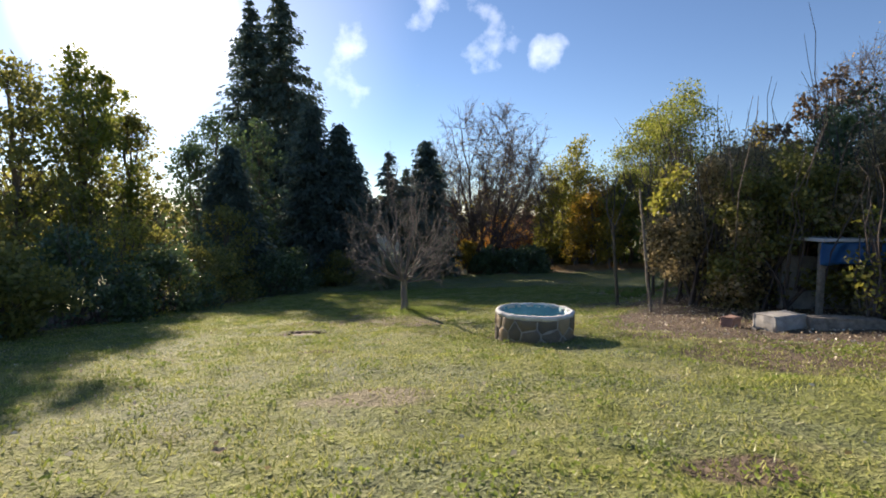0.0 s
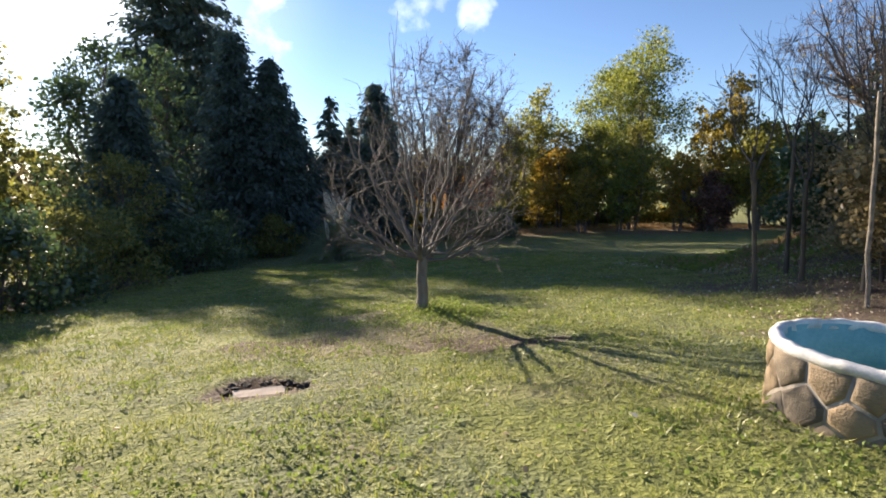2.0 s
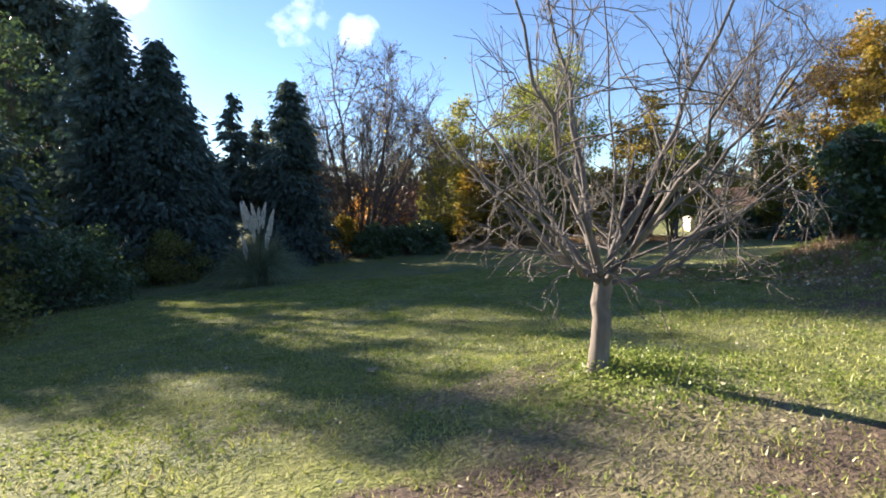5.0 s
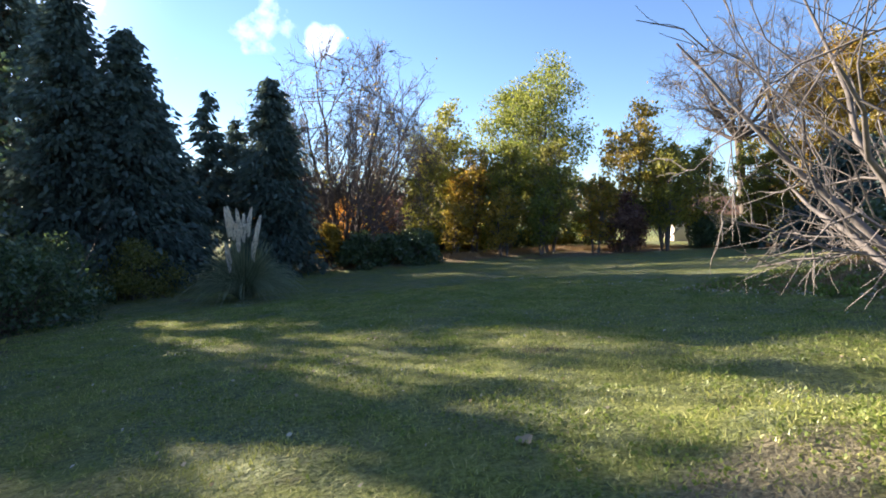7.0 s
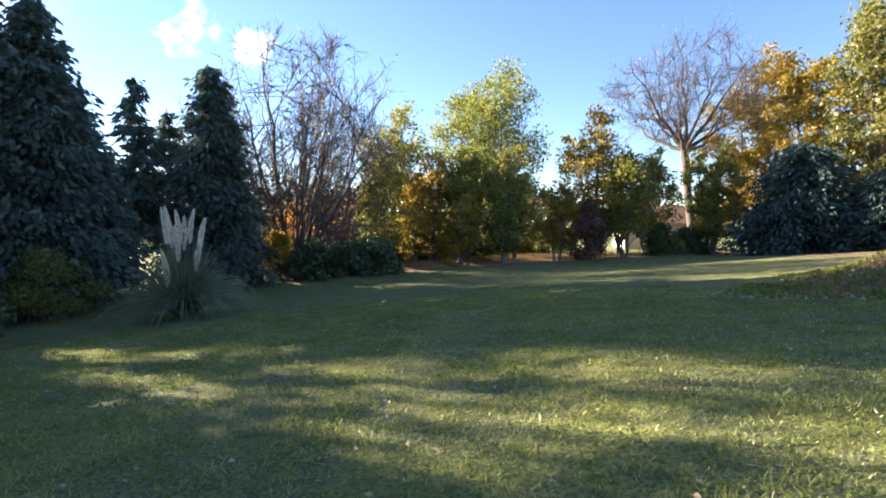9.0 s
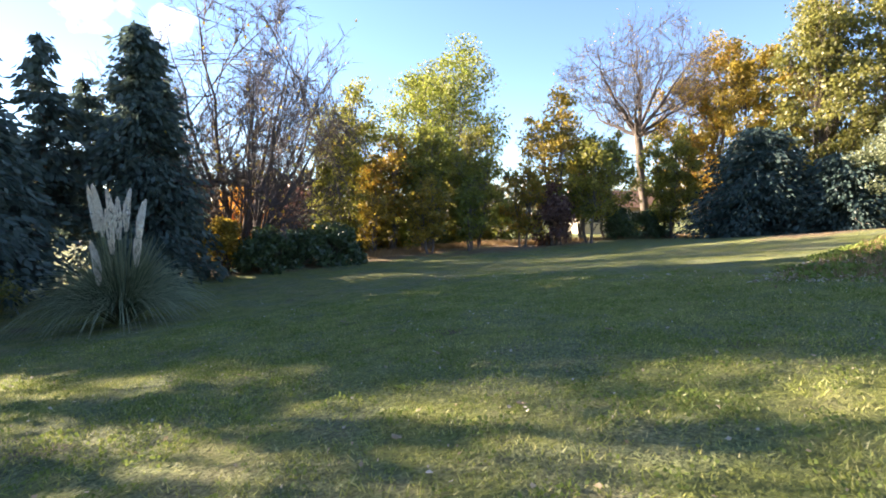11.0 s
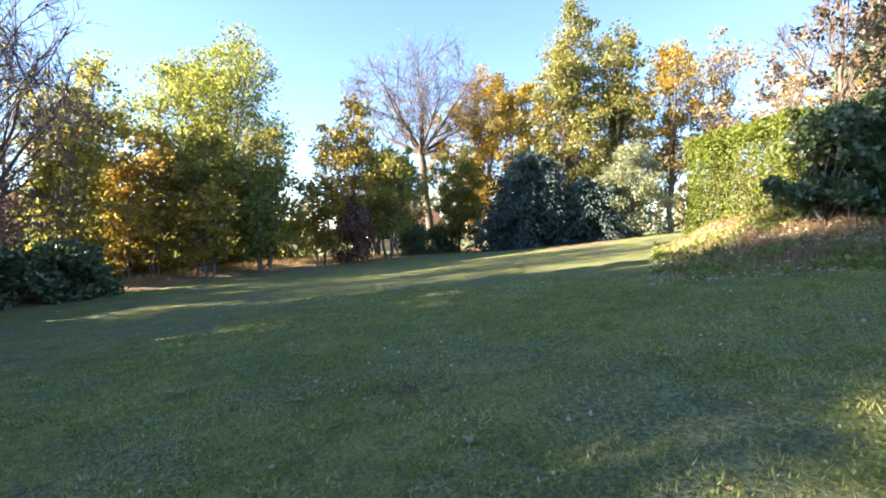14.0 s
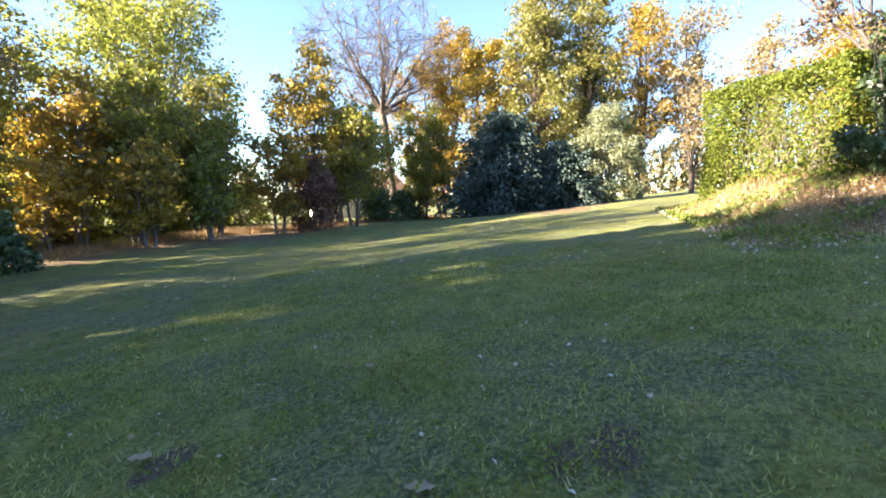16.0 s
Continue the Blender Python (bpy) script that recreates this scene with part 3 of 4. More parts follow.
def bush(x, y, height, width, material, label, seed, leaves=5000, leaf=0.07, clumps=26, deep=None, name="bush", group="", stems=9, bark=BARK, flat=0.0, turn=0.0, twigs=0):
    """A bush: many stems from the ground and leaves in uneven lobes down to the ground."""
    rng = np.random.default_rng(seed)
    root = thing(name, (x, y, ground_z(x, y) - 0.04), label, "bush", group)
    root.rotation_euler = (0, 0, turn)
    deep = deep or width
    leaves, leaf, clumps = int(leaves * 1.1), leaf * 0.9, int(clumps * 1.4)
    wood = Tubes()
    places = []
    per = leaves // clumps
    for c in range(clumps):
        a, r = rng.uniform(0, 2 * math.pi), rng.uniform(0, 1) ** 0.5
        zz = rng.uniform(0.08, 1.0)
        cap = (1 - max(0, zz - 0.35) ** 2 * 1.7 * (1 - flat))
        q = np.array((math.cos(a) * r * width / 2 * cap, math.sin(a) * r * deep / 2 * cap, zz * height * 0.92))
        if c < stems * 3:
            foot = np.array((rng.normal() * width * 0.1, rng.normal() * deep * 0.1, 0))
            wood.add(arc(foot, q, 0.1 * height, 5, rng, 0.03), np.linspace(0.012 + 0.008 * height, 0.004, 5), 4)
        s = width / clumps ** 0.4 * rng.uniform(0.28, 0.45)
        pts = q + scatter(rng, per, (s, s * (deep / width) ** 0.5, s * 0.8))
        pts[:, 2] = np.abs(pts[:, 2])
        places.append(pts)
    for _ in range(twigs):
        q = np.array((rng.normal() * width * 0.3, rng.normal() * deep * 0.3, height * rng.uniform(0.7, 1.35)))
        wood.add(arc((q[0] * 0.5, q[1] * 0.5, height * 0.15), q, 0.15 * height, 6, rng, 0.05), np.linspace(0.016, 0.004, 6), 3)
    tagged(mesh_part("branchwork", wood.mesh("branchwork"), bark, root), kind="stuff")
    mesh_part("foliage", leaves_mesh("foliage", np.concatenate(places), leaf, rng), material, root)
    return root


# ---- ground ----
def axis(a, b, fine, far):
    """Grid lines: fine steps from a to b, then ever wider ones out to far."""
    mid = list(np.arange(a, b + 1e-6, fine))
    up, step = [], fine
    while (up or mid)[-1] < far:
        step *= 1.22
        up.append((up or mid)[-1] + step)
    down, step = [], fine
    while (down or [mid[0]])[-1] > -far:
        step *= 1.22
        down.append((down or [mid[0]])[-1] - step)
    return down[::-1] + mid + up


def build_ground():
    xs, ys = axis(-10, 18, 0.22, 1500), axis(-1, 34, 0.22, 1500)
    v = [(x, y, ground_z(x, y) + ground_pit(x, y)) for y in ys for x in xs]
    w = len(xs)
    j, i = np.meshgrid(np.arange(len(ys) - 1), np.arange(w - 1), indexing="ij")
    f = np.stack((j * w + i, j * w + i + 1, (j + 1) * w + i + 1, (j + 1) * w + i), -1).reshape(-1, 4)
    ob = mesh_part("ground", raw_mesh("ground", v, f), GROUND, smooth=True)
    tagged(ob, "autumn lawn with worn earth patches and fallen leaves", "ground", kind="structure")


build_ground()

# ---- trees beyond the lawn, sun side ----
leafy_tree(-15.8, 18.4, 9.4, 6.0, OLIVE, "tall olive-green tree on the shady lawn edge", 11, 0.12, leaf=0.15, leaves=7000)
leafy_tree(-15.3, 21.2, 10.8, 5.2, GREEN, "tall green tree on the shady lawn edge", 12, 0.12, leaf=0.15, leaves=6500, top=0.45)
leafy_tree(-15.4, 24.5, 9.6, 4.2, OLIVE, "slim olive tree beside the tall spruces", 13, 0.15, leaf=0.15, leaves=5000, top=0.45)
conifer(-20.9, 54.2, 28.5, 12.0, CONIFER, "tall dark spruce with drooping boughs", 21, "spruce", 50, 7, leaf=0.24, droop=0.34, ragged=0.5, group="spruces")
conifer(-16.8, 56.0, 30.6, 12.0, CONIFER, "tallest dark spruce with a pointed top", 22, "spruce", 54, 7, leaf=0.24, droop=0.34, ragged=0.5, group="spruces")
conifer(-7.4, 35.6, 11.2, 5.6, CONIFER, "dense dark cypress at the lawn edge", 23, "cypress", 32, 17, leaf=0.145, ragged=0.5, group="cypresses", blunt=0.68, droop=-0.05)
conifer(-9.6, 35.6, 12.8, 5.5, CONIFER, "dense dark cypress at the lawn edge", 24, "cypress", 32, 17, leaf=0.145, ragged=0.5, group="cypresses", blunt=0.68, droop=-0.05)
conifer(-12.2, 28.5, 8.6, 4.0, CONIFER, "dense dark cypress at the lawn edge", 25, "cypress", 30, 17, leaf=0.145, ragged=0.5, group="cypresses", blunt=0.68, droop=-0.05)
conifer(-6.0, 37.4, 8.6, 4.0, CONIFER, "dense dark cypress at the lawn edge", 26, "cypress", 28, 15, leaf=0.145, ragged=0.5, group="cypresses", blunt=0.68, droop=-0.05)
conifer(-4.4, 39.2, 9.8, 3.4, CONIFER, "thin sparse conifer with bare lower trunk", 27, "conifer", 24, 5, leaf=0.17, bare=0.3, ragged=0.6)
conifer(-2.6, 40.2, 8.6, 3.4, CONIFER, "thin sparse conifer with bare lower trunk", 127, "conifer", 20, 5, leaf=0.17, bare=0.25, ragged=0.6)
conifer(-1.0, 37.6, 10.2, 4.6, CONIFER, "dark bushy conifer behind the pampas grass", 28, "conifer", 34, 13, leaf=0.14, blunt=0.6, ragged=0.45)
leafy_tree(-12.8, 33.5, 11.4, 6.4, DARK_GREEN, "hazy dark green tree before the spruces", 31, 0.1, leaf=0.17, leaves=3000, fill=0.75, stems=3)
leafy_tree(-14.7, 31.9, 12.0, 7.2, DARK_GREEN, "thin dark green tree before the spruces", 131, 0.1, leaf=0.17, leaves=5000, fill=0.8, stems=3)
leafy_tree(-10.6, 24.5, 4.6, 3.6, OLIVE, "small olive tree in the lawn-edge hedge", 132, 0.08, leaf=0.11, leaves=3200, fill=0.8)
bush(-9.4, 14.4, 3.2, 2.6, LIME, "sparse yellowing garden shrub at the lawn edge", 32, 1900, 0.075, 26, twigs=22, bark=TWIG)
for k, (bx, by, bh, bw) in enumerate(((-8.4, 9.2, 1.7, 2.6), (-9.0, 12.2, 2.3, 3.0), (-8.8, 15.2, 2.0, 3.0), (-9.0, 18.6, 2.3, 3.4), (-8.8, 25.8, 2.2, 3.6),
                                      (-9.2, 29.4, 2.6, 3.6), (-6.8, 32.6, 2.2, 3.2), (-10.8, 22.5, 3.0, 3.6), (-7.8, 6.2, 1.5, 2.6))):
    bush(bx, by, bh, bw, DARK_GREEN if k % 3 else OLIVE, "dark evergreen shrub in a lawn-edge hedge", 40 + k, 5200, 0.085, 28, group="shady hedge shrubs", twigs=6)

# ---- the middle distance ----
dome_tree(3.4, 41.0, 14.6, 11.4, 0.0, 0.22, (15, 11, 9, 10), "large bare many-stemmed tree with a rounded twiggy crown", 51, BARK_RED, TWIG, low=0.72, stems_from=0.35, least=0.016,
          bow=0.03, rest_leaves=900, rest_mat=YELLOW, thick=0.7, mid=0.49)
bush(1.9, 38.6, 2.6, 2.2, YELLOW, "low yellow shrub under the bare tree", 52, 3000, 0.14)
bush(3.6, 37.4, 2.0, 2.6, DARK_GREEN, "glossy dark laurel bush", 53, 4500, 0.13, group="laurels")
bush(5.1, 37.7, 1.7, 2.6, DARK_GREEN, "glossy dark laurel bush", 154, 4500, 0.13, group="laurels")
bush(6.7, 37.3, 2.0, 2.8, DARK_GREEN, "glossy dark laurel bush", 54, 5500, 0.13, group="laurels")
bush(5.6, 48.0, 4.0, 6.0, ORANGE, "rust-orange shrub beyond the lawn", 55, 5000, 0.2)
bush(10.0, 50.0, 4.2, 7.0, RUSSET, "reddish shrub beyond the lawn", 56, 5000, 0.2)
bush(0.5, 47.0, 4.0, 6.0, ORANGE, "rust-orange shrub beyond the lawn", 57, 5000, 0.2)

row = "autumn trees at the lawn end"
for k, (tx, ty, th, tw, tm, tl, ts, tc) in enumerate((
        (11.5, 43.9, 11.0, 6.8, LIME, "tall slender yellow-green tree", 4, 0.14), (20.2, 44.8, 15.2, 10.6, GREEN, "tallest round-crowned yellow-green tree", 4, 0.24),
        (12.4, 40.4, 7.6, 4.2, GOLD, "gold and rust coloured tree", 3, 0.22), (13.9, 39.0, 7.6, 4.0, LIME, "dense green tree", 3, 0.14),
        (16.8, 37.6, 7.5, 4.6, LIME, "many-stemmed yellow-green tree", 4, 0.12), (10.9, 40.2, 4.6, 3.4, YELLOW, "small bright yellow tree", 3, 0.1),
        (19.0, 35.6, 5.4, 3.2, GOLD, "small gold and rust tree", 3, 0.16), (23.0, 33.4, 6.9, 4.8, LIME, "yellow-green tree", 3, 0.18),
        (22.6, 35.9, 10.2, 4.6, YELLOW, "tall bright yellow tree", 3, 0.16), (15.4, 40.8, 8.6, 4.4, GREEN, "green tree", 3, 0.16),
        (18.4, 40.0, 8.0, 4.6, OLIVE, "olive tree", 3, 0.14), (8.9, 40.8, 6.8, 3.4, LIME, "young yellow-green tree", 2, 0.12),
        (25.4, 35.6, 7.4, 4.2, GOLD, "gold and rust coloured tree", 3, 0.2), (13.0, 37.4, 4.4, 2.4, YELLOW, "small yellow tree", 2, 0.12),
        (15.4, 36.6, 4.6, 2.6, GREEN, "small green tree", 2, 0.1), (28.2, 35.4, 8.2, 4.0, LIME, "yellow-green tree", 3, 0.16))):
    leafy_tree(tx, ty, th, tw, tm, tl + " at the lawn end", 300 + k, tc + 0.08, group=row, fill=1.0, stems=ts, leaf=0.16, leaves=int((235 + 7 * max(0, th - 9) ** 1.5) * th * tw ** 0.5), clumps=int(14 + 5.5 * tw), top=0.8, bark=BARK_GREY)
bush(20.6, 34.8, 4.0, 3.4, RUSSET, "dark russet shrub at the lawn end", 70, 7000, 0.13)
bush(27.6, 34.2, 2.2, 2.6, DARK_GREEN, "dark round evergreen bush", 71, 4000, 0.13)
bush(30.2, 33.4, 2.0, 3.0, DARK_GREEN, "dark round evergreen bush", 72, 4000, 0.13)
leafy_tree(30.5, 31.8, 8.2, 4.6, LIME, "yellow-green tree beside the leaning bare tree", 73, 0.16, leaf=0.17, leaves=5600, stems=3, clumps=40)
dome_tree(35.2, 36.0, 17.8, 12.0, 8.6, 0.34, (10, 8, 8, 8), "leaning bare tree with a wide twiggy crown", 74, BARK, TWIG, lean=(-0.5, 0.9), low=0.25, mid=0.42, least=0.015, bow=0.03,
          rest_leaves=500, rest_mat=GOLD, thick=0.55)
leafy_tree(40.6, 33.6, 17.2, 9.6, GOLD, "tall gold and rust tree behind the others", 75, 0.2, leaf=0.2, leaves=11000, clumps=60, stems=3, bark=BARK_RED)
leafy_tree(38.0, 28.6, 14.6, 7.4, YELLOW, "tall yellow tree behind the blue conifer", 76, 0.12, leaf=0.2, leaves=11000, clumps=60, stems=3)
leafy_tree(37.6, 24.6, 20.2, 10.4, OLIVE, "very tall ivy-clad tree with thinning leaves", 77, 0.14, leaf=0.2, leaves=14000, clumps=90, ivy=1.4, top=0.55, stems=2, fill=0.85)
leafy_tree(38.4, 21.0, 17.6, 8.0, OLIVE, "tall ivy-clad tree with thinning leaves", 78, 0.2, leaf=0.2, leaves=8000, clumps=60, ivy=1.4, top=0.55, stems=2, fill=0.85)
leafy_tree(39.6, 17.0, 15.0, 8.2, GOLD, "tall yellow-brown tree with thin foliage", 79, 0.34, leaf=0.19, leaves=4600, clumps=50, fill=0.8, stems=2)
leafy_tree(38.8, 13.4, 14.8, 8.0, BROWN, "tall brown-leaved tree with thin foliage", 80, 0.3, leaf=0.19, leaves=4200, clumps=50, fill=0.8, stems=2)
leafy_tree(36.0, 9.4, 11.4, 6.0, BROWN, "thin brown tree behind the clipped hedge", 180, 0.3, leaf=0.18, leaves=3000, clumps=40, fill=0.8, stems=2)
leafy_tree(27.5, 8.6, 8.2, 5.4, YELLOW, "yellow tree behind the clipped hedge", 181, 0.3, leaf=0.17, leaves=4000, clumps=40, fill=0.85, stems=2)
conifer(30.1, 26.2, 6.8, 7.4, BLUE_CONIFER, "broad blue-grey conifer with hanging boughs", 81, "blue_conifer", 20, 16, leaf=0.14, bare=0.02, blunt=0.5, ragged=0.45)
conifer(31.0, 22.2, 4.4, 6.0, BLUE_CONIFER, "low broad dark conifer", 82, "blue_conifer", 16, 15, leaf=0.14, bare=0.02, blunt=0.45, ragged=0.45)
bush(32.0, 19.9, 6.6, 5.4, SILVER, "silvery olive shrub beside the conifers", 83, 18000, 0.1, 60)

# ---- thicket and bank ----
for k, (bx, by, bh, bw, mat, lab) in enumerate((
        (5.3, 9.5, 2.6, 2.2, BROWN, "dense brown-leaved thicket bush"), (6.1, 8.9, 2.7, 2.4, OLIVE, "tangled olive thicket bush"),
        (6.6, 10.8, 3.2, 3.0, BROWN, "dense brown-leaved thicket bush"), (7.6, 8.0, 3.0, 2.6, BROWN, "tangled dry thicket bush"),
        (8.6, 10.4, 3.6, 3.2, DARK_GREEN, "tall dark thicket bush"),
        (9.0, 6.4, 3.4, 3.0, OLIVE, "tangled olive thicket bush"))):
    bush(bx, by, bh * 1.1, bw * 1.08, mat, lab, 90 + k, 15000, 0.055, 46, group="thicket", twigs=26, bark=TWIG)
bush(6.25, 6.95, 1.9, 0.9, LIME, "thin straggly bush with bright yellow-green leaves", 99, 350, 0.06, 8, twigs=16, bark=TWIG)


def vine(points, seed):
    """A climbing vine: a stem up through the thicket and bright leaves along its hanging end."""
    rng = np.random.default_rng(seed)
    x, y = points[0][:2]
    z = ground_z(x, y)
    root = thing("vine", (x, y, z - 0.05), "climbing vine with bright yellow-green leaves", "vine")
    line = np.array([(px - x, py - y, pz - z) for px, py, pz in points])
    t = Tubes()
    t.add(line, np.linspace(0.018, 0.006, len(line)), 5)
    mesh_part("stem", t.mesh("stem"), TWIG, root, smooth=True)
    u = rng.uniform(len(line) - 3.2, len(line) - 1.001, 330)
    k = u.astype(int)
    on = line[k] + (line[k + 1] - line[k]) * (u - k)[:, None]
    mesh_part("foliage", leaves_mesh("foliage", on + rng.normal(size=(330, 3)) * 0.09, 0.06, rng), LIME, root)


vine(((5.0, 9.2, -0.75), (4.9, 9.1, 0.6), (4.6, 8.95, 1.75), (4.1, 8.6, 1.75), (3.75, 8.35, 1.45), (3.5, 8.15, 1.15)), 98)
bush(8.5, 14.9, 2.5, 2.0, DARK_GREEN, "dark glossy evergreen shrub on the bank before the hedge", 100, 6500, 0.095, 34, twigs=5)
leafy_tree(11.0, 14.2, 5.4, 2.9, BRONZE, "thin tree with dark purplish-brown leaves above the hedge", 105, 0.5, leaf=0.1, leaves=1300, clumps=13, top=0.9, fill=0.5)
leafy_tree(12.4, 20.4 - 8.0, 5.4, 3.0, DARK_GREEN, "dark evergreen tree in the thicket", 101, 0.2, leaf=0.1, leaves=7000)
bare_tree(16.5, 12.0, 3.0, 0.16, 5, 3.4, (5, 5, 5), "bare twiggy tree behind the thicket", 102, BARK, TWIG, 35, 0.08, 0.45, least=0.005)

for k, (sx, sy, sh) in enumerate(((3.95, 11.0, 1.9), (4.6, 10.9, 1.5), (4.5, 9.9, 1.7), (5.1, 10.1, 1.4), (5.0, 11.6, 2.2))):
    bare_tree(sx, sy, sh, 0.032, 3, 1.5, (4, 4), "thin bare sapling at the thicket edge", 110 + k, BARK, TWIG, 24, 0.1, 0.4, name="sapling", group="thicket saplings", lean=(0.12 * (k % 3 - 1), 0.1))

def hedge(x0, y0, x1, y1, thick, top_z, material, label, seed, leaves=15000, leaf=0.07):
    """A clipped hedge along a line: leaves in a thick shell over a web of stems."""
    rng = np.random.default_rng(seed)
    ln = math.hypot(x1 - x0, y1 - y0)
    base = min(ground_z(x0, y0), ground_z(x1, y1)) - 0.1
    root = thing("hedge", ((x0 + x1) / 2, (y0 + y1) / 2, base), label, "hedge")
    root.rotation_euler = (0, 0, math.atan2(y1 - y0, x1 - x0))
    h = top_z - base
    p = rng.uniform(-0.5, 0.5, (leaves, 3))
    face = rng.integers(0, 5, leaves)
    deep = 0.5 - np.abs(rng.normal(size=leaves)) * 0.05
    p[:, 0] = np.where(face == 0, deep, np.where(face == 1, -deep, p[:, 0]))
    p[:, 1] = np.where(face == 2, deep, np.where(face == 3, -deep, p[:, 1]))
    p[:, 2] = np.where(face == 4, deep, p[:, 2])
    p = p * (ln, thick, h) + (0, 0, h / 2)
    bulge = np.array([noise.noise((a * 0.8, b * 0.8, c * 0.8 + seed)) for a, b, c in p])
    p[:, 1] *= 1 + 0.22 * bulge
    p[:, 2] *= 1 + 0.06 * bulge
    p[:, 0] *= 1 + 0.04 * bulge
    wood = Tubes()
    for k in range(int(ln * 5)):
        fx = rng.uniform(-0.45, 0.45) * ln
        for _ in range(3):
            wood.add(arc((fx, rng.normal() * 0.1, 0), (fx + rng.normal() * 0.3, rng.uniform(-0.4, 0.4) * thick, h * rng.uniform(0.5, 0.95)), 0, 4, rng, 0.05), (0.03, 0.02, 0.012, 0.005), 4)
    tagged(mesh_part("branchwork", wood.mesh("branchwork"), BARK, root), kind="stuff")
    mesh_part("foliage", leaves_mesh("foliage", p, leaf, rng), material, root)


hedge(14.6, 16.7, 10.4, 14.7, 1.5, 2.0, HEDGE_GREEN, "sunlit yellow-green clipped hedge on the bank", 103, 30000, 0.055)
# shaded stretch of the hedge: its shade is put into the darker leaf colour
hedge(9.7, 13.8, 7.7, 11.0, 1.9, 1.95, DARK_GREEN, "shaded stretch of clipped hedge on the bank, shade put into dark leaf colour", 104, 22000, 0.085)

# ---- understorey at the lawn end ----
for k in (0, 1, 2, 3, 4, 5, 6, 7, 8, 14):
    ux = 7.5 + k * 2.0
    uy = 42.0 - max(0, ux - 18) * 0.36 + (k * 37 % 5) * 0.35
    umat, ulab = ((GREEN, "low green understorey shrub"), (YELLOW, "low yellow understorey shrub"), (OLIVE, "low olive understorey shrub"), (DARK_GREEN, "low dark evergreen understorey shrub"))[(k * 7) % 4]
    bush(ux, uy + 1.2, 1.2 + (k * 13 % 7) * 0.2, 3.0, umat, ulab, 200 + k, 2600, 0.15, 20, group="understorey", twigs=6)

# ---- distant woods ----
def far_woods():
    rng = np.random.default_rng(7)
    places = []
    for _ in range(400):
        a, d = rng.uniform(0, 2 * math.pi), rng.uniform(75, 125)
        x, y = 10 + d * math.sin(a), 15 + d * math.cos(a)
        h = rng.uniform(5.0, 9.0) + (d - 75) * 0.05
        z = ground_z(x, y)
        k = 110
        u = rng.uniform(0, 1, k)
        pr = rng.uniform(1.6, 3.2) * (1 - u ** 2) ** 0.5 + 0.2
        an = rng.uniform(0, 2 * math.pi, k)
        places.append(np.stack((x + np.cos(an) * pr, y + np.sin(an) * pr, z + 0.2 + u * h), 1))
    ob = mesh_part("distant_woods", leaves_mesh("distant_woods", np.concatenate(places), 0.85, rng), WOODS)
    tagged(ob, "distant mixed autumn woodland round the grounds", "woods", kind="stuff")


far_woods()

# ---- small fruit tree, pampas grass ----
dome_tree(-0.87, 11.27, 3.6, 2.85, 0.78, 0.075, (13, 8, 5, 2), "small leafless fruit tree with a fan of pruned shoots", 9, BARK_PALE, BARK_GREY, low=0.27, least=0.0036, bow=0.03,
          name="fruit_tree", shoots=2, thick=0.4, mid=0.36)


def pampas(x, y):
    rng = np.random.default_rng(3)
    root = thing("pampas_grass", (x, y, ground_z(x, y) - 0.03), "large pampas grass clump with pale feathery plumes", "plant")
    blades = Tubes()
    for _ in range(1300):
        a, tilt = rng.uniform(0, 2 * math.pi), rng.uniform(0.15, 1.15)
        ln = rng.uniform(1.5, 2.7)
        d = np.array((math.cos(a), math.sin(a), 0))
        t = np.linspace(0, 1, 6)[:, None]
        line = d * (0.12 + t * ln * tilt * 0.85) + np.array((0, 0, 1.0)) * (ln * (t * 1.1 - tilt * t * t * 0.95))
        line[:, 2] = np.maximum(line[:, 2], 0.02)
        blades.add(line, np.linspace(0.016, 0.004, 6), 3)
    mesh_part("blades", blades.mesh("blades"), PAMPAS, root)
    for _ in range(11):
        a, r = rng.uniform(0, 2 * math.pi), rng.uniform(0.12, 0.7)
        h = rng.uniform(1.5, 2.8)
        foot, head = np.array((math.cos(a) * 0.1, math.sin(a) * 0.1, 0)), np.array((math.cos(a) * r, math.sin(a) * r, h))
        st = Tubes()
        st.add(arc(foot, head, 0.05, 5, rng), np.linspace(0.012, 0.006, 5), 4)
        stalk = mesh_part("stalk", st.mesh("stalk"), PAMPAS, root)
        k = 420
        u = rng.uniform(0, 1, k)
        rad = 0.07 * np.sin(np.pi * (0.08 + 0.9 * u)) ** 0.8
        an = rng.uniform(0, 2 * math.pi, k)
        pts = np.stack((head[0] + np.cos(an) * rad + 0.18 * u * u * math.cos(a), head[1] + np.sin(an) * rad + 0.18 * u * u * math.sin(a), h - 0.45 + u * 1.0), 1)
        mesh_part("plume", leaves_mesh("plume", pts, 0.028, rng, long=4.0, ways=np.tile((0, 0, 1.2), (k, 1)), down=0), PLUME, stalk, "pale feathery plume")


pampas(-3.15, 29.0)


